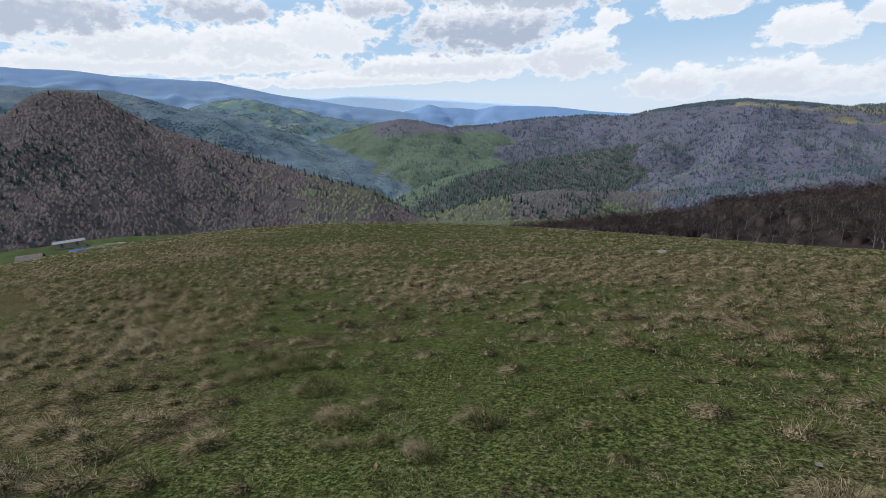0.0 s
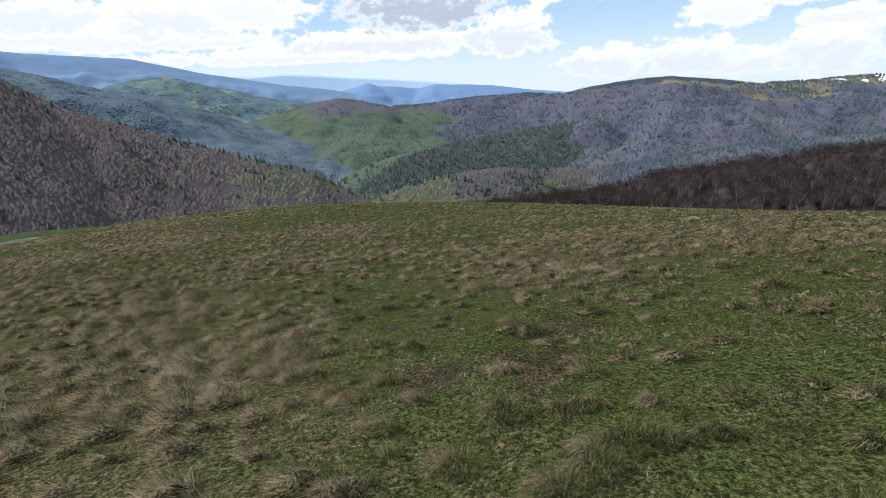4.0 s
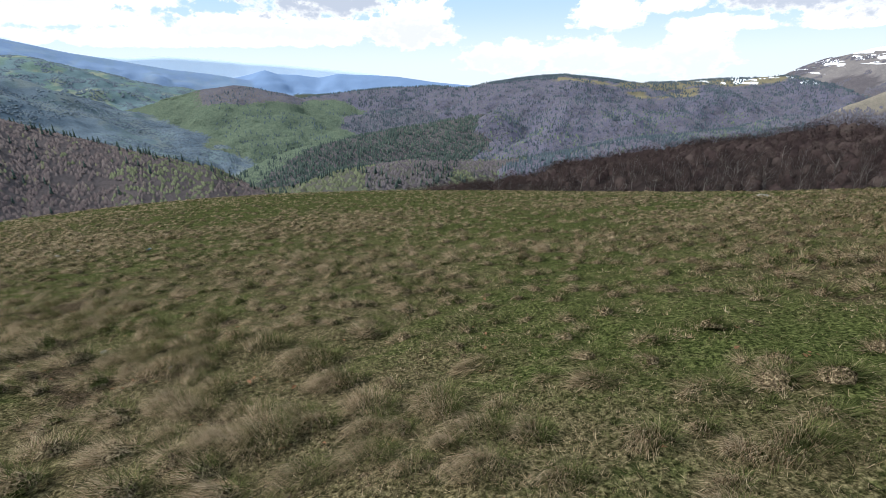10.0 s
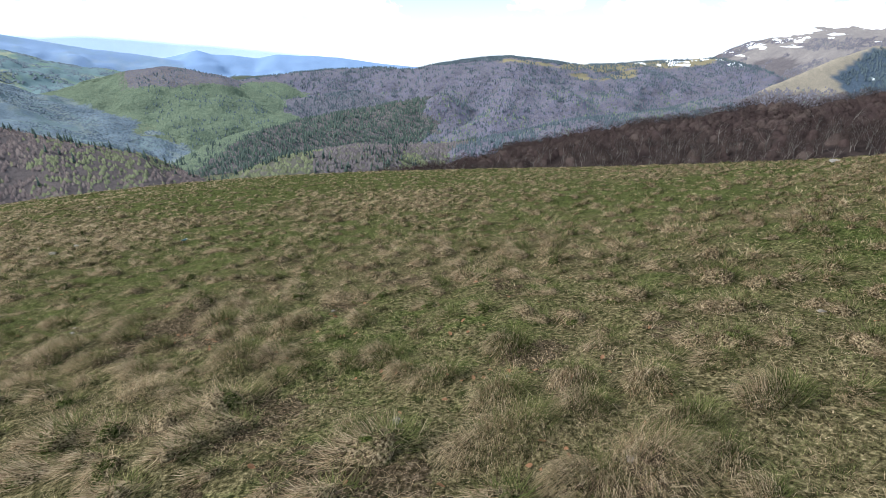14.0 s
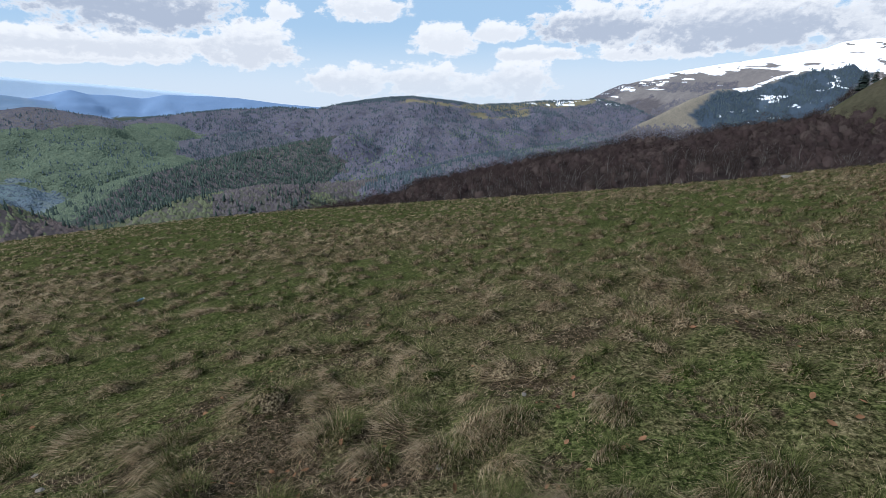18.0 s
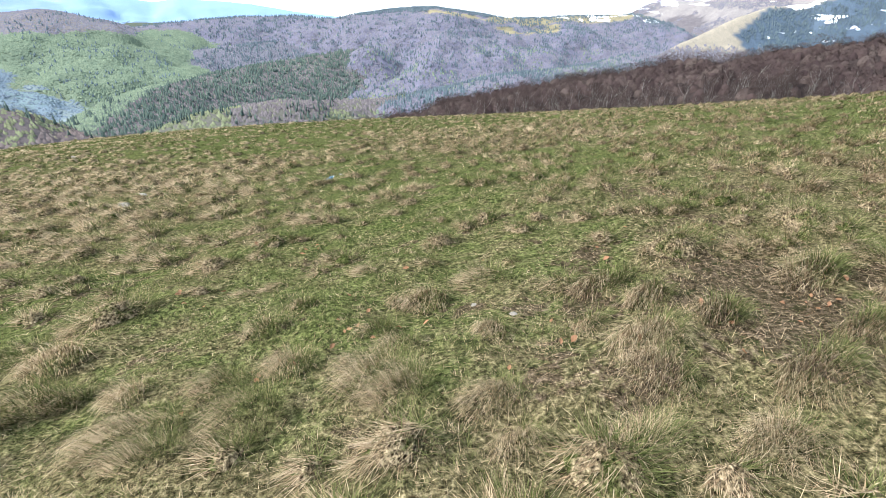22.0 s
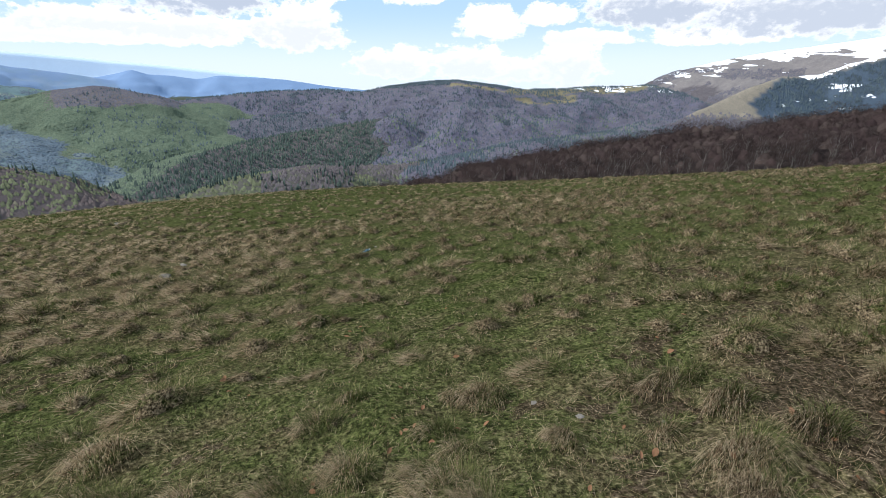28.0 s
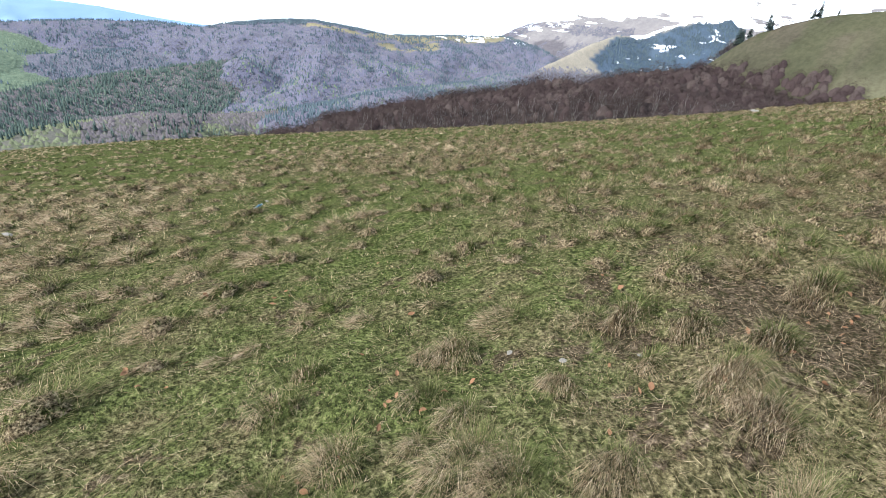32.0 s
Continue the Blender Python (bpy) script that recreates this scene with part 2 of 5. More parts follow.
def ground_material():
    """One sheet: the cover of each stretch of land comes with the sheet, grain and relief come from here."""
    m, g = material("land")
    geo = g.add("ShaderNodeNewGeometry")
    at = geo.outputs["Position"]
    cover = g.add("ShaderNodeAttribute", attribute_name="cover").outputs["Color"]
    snow = g.add("ShaderNodeAttribute", attribute_name="snow").outputs["Fac"]
    turned = g.add("ShaderNodeVectorRotate", rotation_type="Z_AXIS")
    g.put(turned.inputs["Vector"], at)
    turned.inputs["Angle"].default_value = radians(-60)
    streak = g.noise(g.scaled(turned.outputs[0], 0.0036, 0.011, 0.034), 1.0, 6.0, 0.55, 0.5)
    snow_lies = g.span(g.math("ADD", streak, snow), 0.985, 1.015)
    turf = g.add("ShaderNodeAttribute", attribute_name="turf").outputs["Fac"]
    # far cover: mottled by woods and meadows
    wide = g.noise(at, 0.02, 6.0, 0.65)
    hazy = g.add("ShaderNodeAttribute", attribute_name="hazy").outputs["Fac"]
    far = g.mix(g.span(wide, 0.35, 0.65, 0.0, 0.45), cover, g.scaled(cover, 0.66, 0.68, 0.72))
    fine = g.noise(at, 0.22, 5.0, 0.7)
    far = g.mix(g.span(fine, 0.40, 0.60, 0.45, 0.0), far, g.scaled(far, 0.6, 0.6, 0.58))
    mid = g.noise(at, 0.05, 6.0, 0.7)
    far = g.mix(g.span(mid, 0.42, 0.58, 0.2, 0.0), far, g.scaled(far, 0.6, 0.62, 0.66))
    # hazy ridges keep their flat haze-toned cover, without the mottle
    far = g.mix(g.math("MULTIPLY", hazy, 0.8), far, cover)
    far = g.mix(snow_lies, far, (0.86, 0.88, 0.92))
    # turf: short green growth over moss, straw litter, trodden soil
    speck, grit = g.noise(at, 30.0, 3.0, 0.65), g.noise(at, 75.0, 2.0, 0.6)
    tuft = g.noise(at, 11.0, 4.0, 0.65)
    clump = g.noise(g.scaled(at, 0.8, 1.2, 1.0), 3.2, 4.0, 0.6)
    leafy = g.math("ADD", g.math("MULTIPLY", speck, 0.6), g.math("MULTIPLY", grit, 0.4))
    # the near-black stops paint the shade of gaps between blades
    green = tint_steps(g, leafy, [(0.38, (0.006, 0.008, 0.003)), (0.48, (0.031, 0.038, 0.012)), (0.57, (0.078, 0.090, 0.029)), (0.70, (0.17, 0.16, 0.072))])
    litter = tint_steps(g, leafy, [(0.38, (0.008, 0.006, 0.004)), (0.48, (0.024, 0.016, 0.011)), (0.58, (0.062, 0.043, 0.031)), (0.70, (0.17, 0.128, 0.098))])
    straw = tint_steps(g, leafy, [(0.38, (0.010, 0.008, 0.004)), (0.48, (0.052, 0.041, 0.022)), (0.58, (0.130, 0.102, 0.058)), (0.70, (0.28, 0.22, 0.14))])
    dry = g.add("ShaderNodeAttribute", attribute_name="dry").outputs["Fac"]
    bare = g.add("ShaderNodeAttribute", attribute_name="bare").outputs["Fac"]
    reach = g.math("ADD", g.math("MULTIPLY", dry, 0.42), g.math("ADD", g.math("MULTIPLY", clump, 0.55), g.math("MULTIPLY", tuft, 0.30)))
    near = g.mix(g.span(reach, 0.50, 0.70, 0.0, 0.8), green, straw)
    near = g.mix(g.span(g.math("ADD", bare, g.math("MULTIPLY", g.math("SUBTRACT", tuft, 0.5), 2.2)), 0.45, 0.75, 0.0, 0.85), near, litter)
    # shade between the tufts, painted near-black in the low spots
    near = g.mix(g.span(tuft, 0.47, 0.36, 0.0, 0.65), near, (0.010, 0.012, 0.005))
    near = g.mix(0.06, near, cover)
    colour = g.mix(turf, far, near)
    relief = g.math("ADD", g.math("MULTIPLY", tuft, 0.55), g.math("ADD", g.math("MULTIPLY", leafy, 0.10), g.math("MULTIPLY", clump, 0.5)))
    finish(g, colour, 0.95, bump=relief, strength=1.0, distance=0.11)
    return m


def thatch_material():
    """The heart of a tussock: old straw and green shoots packed close."""
    m, g = material("matted_straw")
    at = g.add("ShaderNodeNewGeometry").outputs["Position"]
    stalk = g.noise(at, 55.0, 3.0, 0.65)
    clump = g.noise(at, 6.0, 3.0, 0.6)
    # darkest stops put the shade at the roots into the colour
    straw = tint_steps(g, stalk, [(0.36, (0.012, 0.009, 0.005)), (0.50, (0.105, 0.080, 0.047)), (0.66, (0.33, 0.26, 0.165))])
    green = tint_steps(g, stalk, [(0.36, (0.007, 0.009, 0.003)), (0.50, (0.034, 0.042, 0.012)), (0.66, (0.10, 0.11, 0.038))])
    finish(g, g.mix(g.span(clump, 0.50, 0.62), straw, green), 0.9, bump=stalk, strength=0.8, distance=0.02)
    return m


LAND = ground_material()
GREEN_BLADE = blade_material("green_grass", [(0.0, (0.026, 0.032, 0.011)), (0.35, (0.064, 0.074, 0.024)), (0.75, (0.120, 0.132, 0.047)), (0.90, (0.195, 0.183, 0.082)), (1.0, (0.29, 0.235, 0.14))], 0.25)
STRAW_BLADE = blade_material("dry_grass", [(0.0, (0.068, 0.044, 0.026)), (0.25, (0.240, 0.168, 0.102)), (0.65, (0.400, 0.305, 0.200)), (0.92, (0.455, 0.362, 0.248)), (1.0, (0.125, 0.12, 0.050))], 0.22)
LEAF = blade_material("dead_leaf", [(0.0, (0.095, 0.043, 0.024)), (0.5, (0.20, 0.105, 0.060)), (1.0, (0.36, 0.24, 0.16))], 0.1)
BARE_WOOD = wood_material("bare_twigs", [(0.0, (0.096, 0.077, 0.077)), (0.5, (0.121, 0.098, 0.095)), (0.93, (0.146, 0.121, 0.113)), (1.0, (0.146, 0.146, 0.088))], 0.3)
# tints of the far woods are paler and bluer, haze painted into them
BARE_HAZED = wood_material("bare_twigs_hazed", [(0.0, (0.106, 0.104, 0.128)), (0.5, (0.123, 0.119, 0.142)), (0.90, (0.139, 0.132, 0.153)), (1.0, (0.124, 0.141, 0.120))], 0.10)
# spruce is lifted and blued a little for haze, its far copy more
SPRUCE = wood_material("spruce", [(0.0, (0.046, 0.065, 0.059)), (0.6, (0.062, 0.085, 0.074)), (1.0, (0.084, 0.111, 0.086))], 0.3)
SPRUCE_HAZED = wood_material("spruce_hazed", [(0.0, (0.058, 0.079, 0.096)), (0.6, (0.070, 0.094, 0.108)), (1.0, (0.086, 0.110, 0.118))], 0.10)
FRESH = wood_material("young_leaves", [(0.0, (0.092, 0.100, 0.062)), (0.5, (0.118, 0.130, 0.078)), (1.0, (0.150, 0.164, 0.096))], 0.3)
FRESH_HAZED = wood_material("young_leaves_hazed", [(0.0, (0.092, 0.122, 0.088)), (0.5, (0.112, 0.144, 0.100)), (1.0, (0.136, 0.166, 0.112))], 0.10)
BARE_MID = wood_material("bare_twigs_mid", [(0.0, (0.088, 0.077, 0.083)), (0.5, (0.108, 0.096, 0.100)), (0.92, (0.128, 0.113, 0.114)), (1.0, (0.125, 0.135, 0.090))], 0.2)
# the blue of this wood is haze put into the colour
HAZED_WOOD = wood_material("distant_wood", [(0.0, (0.096, 0.124, 0.155)), (0.6, (0.112, 0.142, 0.170)), (1.0, (0.126, 0.158, 0.165))], 0.06)
BARK = plain_material("beech_bark", (0.10, 0.088, 0.080), (0.17, 0.155, 0.14), 1.2, 0.9)
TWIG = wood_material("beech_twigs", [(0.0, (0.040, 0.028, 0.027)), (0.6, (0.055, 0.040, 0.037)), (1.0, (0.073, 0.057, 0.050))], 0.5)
PALE_WOOD = plain_material("weathered_wood", (0.42, 0.39, 0.34), (0.60, 0.57, 0.52), 5.0, 0.85)
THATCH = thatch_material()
STONE = plain_material("pale_stone", (0.11, 0.098, 0.085), (0.19, 0.172, 0.15), 14.0, 0.9)
DUNG = plain_material("dark_dung", (0.018, 0.014, 0.011), (0.04, 0.032, 0.024), 12.0, 0.8)
TARP = plain_material("blue_tarpaulin", (0.03, 0.16, 0.55), (0.05, 0.22, 0.66), 1.5, 0.45)
ROOF = plain_material("sheet_roof", (0.12, 0.12, 0.125), (0.18, 0.18, 0.185), 1.0, 0.5)
ROOF_DARK = plain_material("dark_roof", (0.09, 0.065, 0.055), (0.14, 0.10, 0.085), 1.0, 0.8)
BOARD = plain_material("grey_boards", (0.20, 0.17, 0.14), (0.32, 0.28, 0.23), 1.5, 0.9)
PLASTIC = plain_material("blue_plastic", (0.03, 0.10, 0.17), (0.05, 0.15, 0.24), 30.0, 0.35)
WHITE_PLASTIC = plain_material("white_plastic", (0.75, 0.77, 0.78), (0.6, 0.63, 0.66), 30.0, 0.4)

# ---- the lie of the land ----
rng = np.random.default_rng(7)
TABLE = np.random.default_rng(11).random((256, 256))


def grain(x, y):
    """Smooth noise from 0 to 1 with a period of one unit."""
    x, y = np.asarray(x, float), np.asarray(y, float)
    i, j = np.floor(x).astype(int), np.floor(y).astype(int)
    u, v = x - i, y - j
    u, v = u * u * (3 - 2 * u), v * v * (3 - 2 * v)
    a, b = TABLE[i & 255, j & 255], TABLE[(i + 1) & 255, j & 255]
    c, d = TABLE[i & 255, (j + 1) & 255], TABLE[(i + 1) & 255, (j + 1) & 255]
    return (a * (1 - u) + b * u) * (1 - v) + (c * (1 - u) + d * u) * v


def rough(x, y, octaves=4, gain=0.5):
    total, amp, norm = 0.0, 1.0, 0.0
    for k in range(octaves):
        total = total + amp * grain(x * 2**k + 17.3 * k, y * 2**k + 5.7 * k)
        norm += amp
        amp *= gain
    return total / norm


def step(v, a, b):
    t = np.clip((v - a) / (b - a), 0, 1)
    return t * t * (3 - 2 * t)


def pasture(x, y):
    """The mountain pasture under foot: a rounded shoulder that falls away to the north."""
    cx, cy = 3.0, -2.0
    dx, dy = x - cx, y - cy
    bearing = np.degrees(np.arctan2(dx, dy))
    reach = np.interp(bearing, (-180, -60, -35, -10, 15, 40, 60, 90, 180), (60, 57, 60, 62, 69, 70.7, 70.8, 66, 60))
    d = np.hypot(dx, dy)
    k = np.minimum(1.0, reach / np.maximum(d, 1e-6))
    a, b = (cx + dx * k) / 10, (cy + dy * k) / 10
    z = -1.6224 + 0.7055 * a - 1.8321 * b - 0.1879 * a * a - 0.3810 * a * b + 0.0870 * b * b
    z = z + 0.0180 * a**3 - 0.0012 * a * a * b + 0.0414 * a * b * b - 0.0222 * b**3
    over = np.maximum(d - reach, 0)
    fall = np.interp(bearing, (-180, -120, -60, 30, 80, 130, 180), (0.05, 0.2, 0.36, 0.36, 0.22, 0.10, 0.05))
    return z - fall * over - 0.0002 * np.minimum(over, 300) ** 2 * (fall > 0.15)


# drifts where old straw stands thick, and stretches that are greener than the rest: x, y, reach
STRAW_DRIFTS = [(-2.3, 0.6, 4.0), (4.5, -3.3, 2.6), (4.6, -6.2, 2.4), (7.8, -6.8, 1.2), (10.0, -10.6, 1.2), (17.9, -0.6, 2.2), (20.6, 0.0, 3.0), (13.0, 3.0, 3.0), (5.0, 11.5, 3.5),
                (4.8, -0.8, 2.2), (12.6, -3.0, 1.8), (1.2, 0.2, 1.4), (3.4, -1.4, 1.3), (5.0, -1.6, 1.0), (6.7, 0.2, 1.4), (-5.5, 11.4, 3.5), (-2.0, 10.5, 2.5), (1.4, 2.4, 0.9)]
GREEN_SPOTS = [(14.2, -9.2, 1.3), (12.6, -9.1, 0.9), (4.8, 25.0, 8.0), (15.1, -3.9, 1.8), (10.3, -5.9, 1.4), (6.7, 17.4, 4.0), (10.9, 6.6, 3.0), (-0.3, 4.4, 1.5), (-1.2, 3.6, 1.2), (0.5, 20.0, 6.0)]
# trodden places where brown litter lies bare: x, y, reach
BARE_SPOTS = [(1.9, -0.2, 0.45), (3.1, -1.8, 0.35), (2.5, -1.3, 0.35), (0.9, 2.2, 0.55), (2.6, 1.6, 0.45), (-0.2, 2.85, 0.22), (0.1, 2.6, 0.2), (0.6, 1.8, 0.6), (0.4, 3.0, 0.3), (3.4, 2.1, 0.4), (1.5, 1.5, 0.5),
              (3.9, -0.4, 0.3), (10.9, -7.2, 0.5), (11.8, -6.6, 0.5), (10.1, -7.5, 0.3), (13.6, -11.1, 0.4), (14.9, -10.7, 0.45), (11.0, -10.8, 0.5)]


def spots(x, y, places):
    total = np.zeros(x.shape)
    for cx, cy, r in places:
        total = np.maximum(total, np.exp(-((x - cx) ** 2 + (y - cy) ** 2) / (r * r)))
    return total


def dryness(x, y):
    """How much old straw stands at a place, from 0 to 1."""
    drift = 0.36 + 0.9 * (rough(x / 4.2 + 4, y / 2.4, 3) - 0.5)
    away = step(np.hypot(x, y), 22, 45)
    return np.clip(drift + 0.45 * spots(x, y, STRAW_DRIFTS) - 0.5 * spots(x, y, GREEN_SPOTS) - 0.22 * away, 0, 1)


def worn(x, y):
    """Trodden, bare places in the turf."""
    return np.clip(0.85 * spots(x, y, BARE_SPOTS) * (0.45 + 1.1 * rough(x / 0.5, y / 0.5, 1)) + step(rough(x / 0.55 + 31, y / 0.45, 2), 0.62, 0.76) * 0.6, 0, 1)


def hummocks(x, y):
    """Small relief of the turf: low mounds and trodden hollows."""
    fade = np.exp(-((np.hypot(x - 3, y + 2) / 60) ** 2))
    return fade * (0.16 * (rough(x / 1.5, y / 1.1, 3) - 0.5) + 0.11 * (rough(x / 0.45, y / 0.40, 1) - 0.5) - 0.02 * worn(x, y))


# ridges: slope of the flanks, then bearing, distance and elevation in degrees along the crest, seen from the pasture
RIDGES = {
    "left_hill": (0.85, [(-75, 860, 2.4), (-60, 970, -0.6), (-51, 1060, -0.9), (-49.2, 1080, 0.6), (-47.1, 1080, 2.0), (-45.7, 1080, 3.15), (-44.2, 1080, 3.4), (-42.5, 1070, 3.05), (-40.6, 1060, 1.55), (-38.4, 1040, 0.1), (-33.6, 980, -1.9), (-28.2, 930, -4.4), (-21.6, 870, -6.9), (-15.6, 830, -9.0), (-12.6, 810, -11.0), (-8.5, 780, -13.0), (-5, 760, -15.0)]),
    "left_back": (0.40, [(-60, 1900, 3.9), (-48.4, 1900, 3.75), (-46.2, 1900, 3.5), (-42.1, 1900, 3.3), (-38.2, 1900, 2.1), (-34.3, 1900, 1.1), (-30.7, 1900, -0.2), (-28.5, 1920, -1.5), (-25.3, 1950, -4.2), (-20, 2000, -7.2)]),
    "far_left": (0.40, [(-65, 4550, 6.0), (-48.1, 4500, 5.2), (-46.6, 4500, 5.05), (-43.0, 4500, 4.96), (-40.1, 4500, 4.48), (-35.3, 4450, 4.2), (-31.2, 4450, 3.88), (-28.5, 4450, 3.26), (-24.5, 4450, 2.27), (-20.9, 4450, 1.66), (-18.4, 4450, 1.14), (-13.3, 4500, 0.40), (-8, 4500, -0.6)]),
    "farm_hill": (0.35, [(-37, 3500, 0.3), (-33.3, 3500, 0.8), (-30.4, 3450, 1.95), (-28.7, 3450, 2.1), (-24.7, 3450, 1.05), (-21.1, 3400, 0.0), (-17.3, 3400, -0.8), (-13, 3400, -2.6)]),
    "green_hill": (0.40, [(-29, 1950, -5.4), (-25.3, 2000, -3.95), (-21.3, 2050, -2.9), (-17.3, 2100, -2.15), (-13.2, 2150, -1.0), (-11.2, 2150, -0.75), (-8.5, 2200, -1.45), (-5.2, 2250, -2.4), (-2, 2300, -2.3)]),
    "long_ridge": (0.40, [(-5.3, 2350, -2.45), (-1.2, 2400, -1.95), (4.8, 2500, -1.40), (8, 2520, -1.32), (11, 2520, -1.24), (14, 2500, -1.45), (16, 2500, -1.28), (18.5, 2480, -0.80), (20.9, 2480, -0.48), (23.3, 2480, -0.28), (25.7, 2480, -0.20), (27.5, 2480, -0.40), (29.6, 2500, -0.66), (32.2, 2560, -1.05), (36.7, 2700, -1.06), (41.2, 2800, -0.80), (46.3, 2900, -0.55)]),
    "spur_green": (0.42, [(8.1, 2150, -3.75), (1.6, 2080, -4.35), (-5.3, 1950, -5.2), (-8.8, 1850, -5.75), (-15, 1700, -6.0), (-19.1, 1600, -6.5), (-21.8, 1500, -7.2), (-25, 1400, -9.6)]),
    "spur_spruce": (0.44, [(17.4, 2080, -4.5), (14.5, 2030, -4.9), (8.3, 1900, -5.8), (1.6, 1730, -6.85), (-3.9, 1500, -7.7), (-8.2, 1300, -9.6), (-10.4, 1150, -10.9), (-12, 1050, -12.6)]),
    "spur_low": (0.48, [(24, 1200, -9.3), (18.4, 1050, -10.0), (12.2, 950, -10.0), (8, 900, -9.8), (4.1, 870, -10.2), (0, 830, -10.7), (-2.9, 800, -11.6), (-5.1, 770, -13.2), (-7, 750, -14.6)]),
    "spur_right": (0.40, [(48, 2300, -4.2), (44.4, 2000, -5.5), (41, 1800, -6.1), (37.5, 1600, -6.6), (34.2, 1400, -7.1), (30.8, 1250, -8.3), (26, 1100, -9.2), (22, 1000, -10.4)]),
    "beech_belt": (0.20, [(3, 405, -15.6), (10, 405, -14.9), (20, 410, -13.7), (24.5, 420, -13.2), (27, 430, -12.5), (33, 450, -11.4), (36.6, 465, -9.9), (39, 475, -9.1), (43.3, 485, -7.3), (48.4, 500, -6.0), (53, 510, -4.9), (57.5, 515, -4.5), (62, 520, -3.4), (66.5, 520, -2.8), (69, 515, -3.4), (72.8, 500, -4.6), (77, 490, -4.8), (81, 480, -5.4), (88, 470, -6.0)]),
    "green_knoll": (0.92, [(62, 720, -6.4), (64, 700, -4.9), (66.0, 690, -3.3), (67.1, 680, -2.5), (68.4, 665, -1.55), (69.8, 657, -0.65), (70.6, 653, 0.10), (72.0, 648, 1.55), (73.2, 645, 2.1), (74.3, 642, 2.45), (76.6, 638, 3.0), (79.9, 630, 3.45), (88, 620, 4.2), (100, 620, 5.0)]),
    "snow_mountain": (0.50, [(43, 3700, -1.3), (44.5, 3700, -0.8), (47, 3700, -0.34), (49.85, 3700, 0.95), (52.7, 3670, 1.68), (55.4, 3650, 2.27), (58.0, 3600, 2.66), (63.0, 3550, 3.27), (67.0, 3500, 3.80), (68.2, 3500, 4.23), (70.2, 3500, 4.32), (72.3, 3500, 4.03), (76, 3500, 3.9), (90, 3500, 3.2)]),
    "grass_ramp": (0.95, [(49.2, 2250, -4.6), (50.3, 2300, -3.94), (52.5, 2400, -2.6), (55.4, 2520, -0.96), (58.5, 2700, 0.43), (61.1, 2800, 0.5), (62.9, 2850, 1.3), (65.6, 2950, 2.25), (68.5, 3050, 2.6)]),
    "far_peaks": (0.45, [(-15, 4650, -0.7), (-12.1, 4650, -0.1), (-10.3, 4650, 0.15), (-9.0, 4650, 0.45), (-8.0, 4650, 0.78), (-6.6, 4650, 0.36), (-4.6, 4650, 0.24), (-2.3, 4650, -0.10), (-1.2, 4650, 0.10), (-0.2, 4650, 0.32), (1.5, 4650, 0.18), (3.3, 4650, 0.12), (6.5, 4650, -0.08), (8.6, 4650, -0.4), (10.9, 4650, -0.75), (14.5, 4650, -1.13), (19, 4700, -1.6)]),
    "faint_range": (1.2, [(-30, 4850, 1.9), (-24.5, 4850, 2.26), (-20.9, 4850, 2.02), (-17.5, 4850, 2.18), (-15.1, 4850, 2.07), (-13.8, 4850, 1.96), (-10, 4850, 1.60), (-5, 4850, 1.2), (-0.6, 4850, 0.75), (4.6, 4850, 0.13), (9, 4850, -0.5)]),
    "fold_shelf": (0.35, [(-75, 250, -10.2), (-62, 250, -10.3), (-50, 250, -10.6), (-45, 250, -10.8), (-41, 250, -11.1), (-37, 250, -11.7), (-33, 250, -12.6), (-37, 230, -12.3), (-44, 230, -11.5), (-50, 230, -11.2), (-70, 230, -10.8), (-62, 210, -11.7), (-50, 210, -11.9), (-44, 210, -12.2), (-38, 212, -13.1)]),
}
KINDS = list(RIDGES)
# ridges in haze tones; how much weaker gullies and swells are than elsewhere
HAZY = ("far_peaks", "faint_range", "far_left")
CALM = {"snow_mountain": 0.22, "grass_ramp": 0.12, "far_peaks": 0.5, "faint_range": 0.2, "far_left": 0.45, "farm_hill": 0.45, "left_back": 0.5, "long_ridge": 0.55,
        "left_hill": 0.55, "green_hill": 0.45, "spur_green": 0.35, "spur_spruce": 0.35, "spur_low": 0.4, "spur_right": 0.35, "green_knoll": 0.25, "beech_belt": 0.6}
# how far the crest is rounded off, in metres
ROUND = {"long_ridge": 160, "green_hill": 120, "spur_green": 90, "spur_spruce": 80, "spur_low": 45, "spur_right": 90, "left_hill": 25, "green_knoll": 10, "snow_mountain": 60, "left_back": 120, "farm_hill": 120}


def crest(points):
    return np.array([(d * math.sin(radians(b)), d * math.cos(radians(b)), d * math.tan(radians(e))) for b, d, e in points])


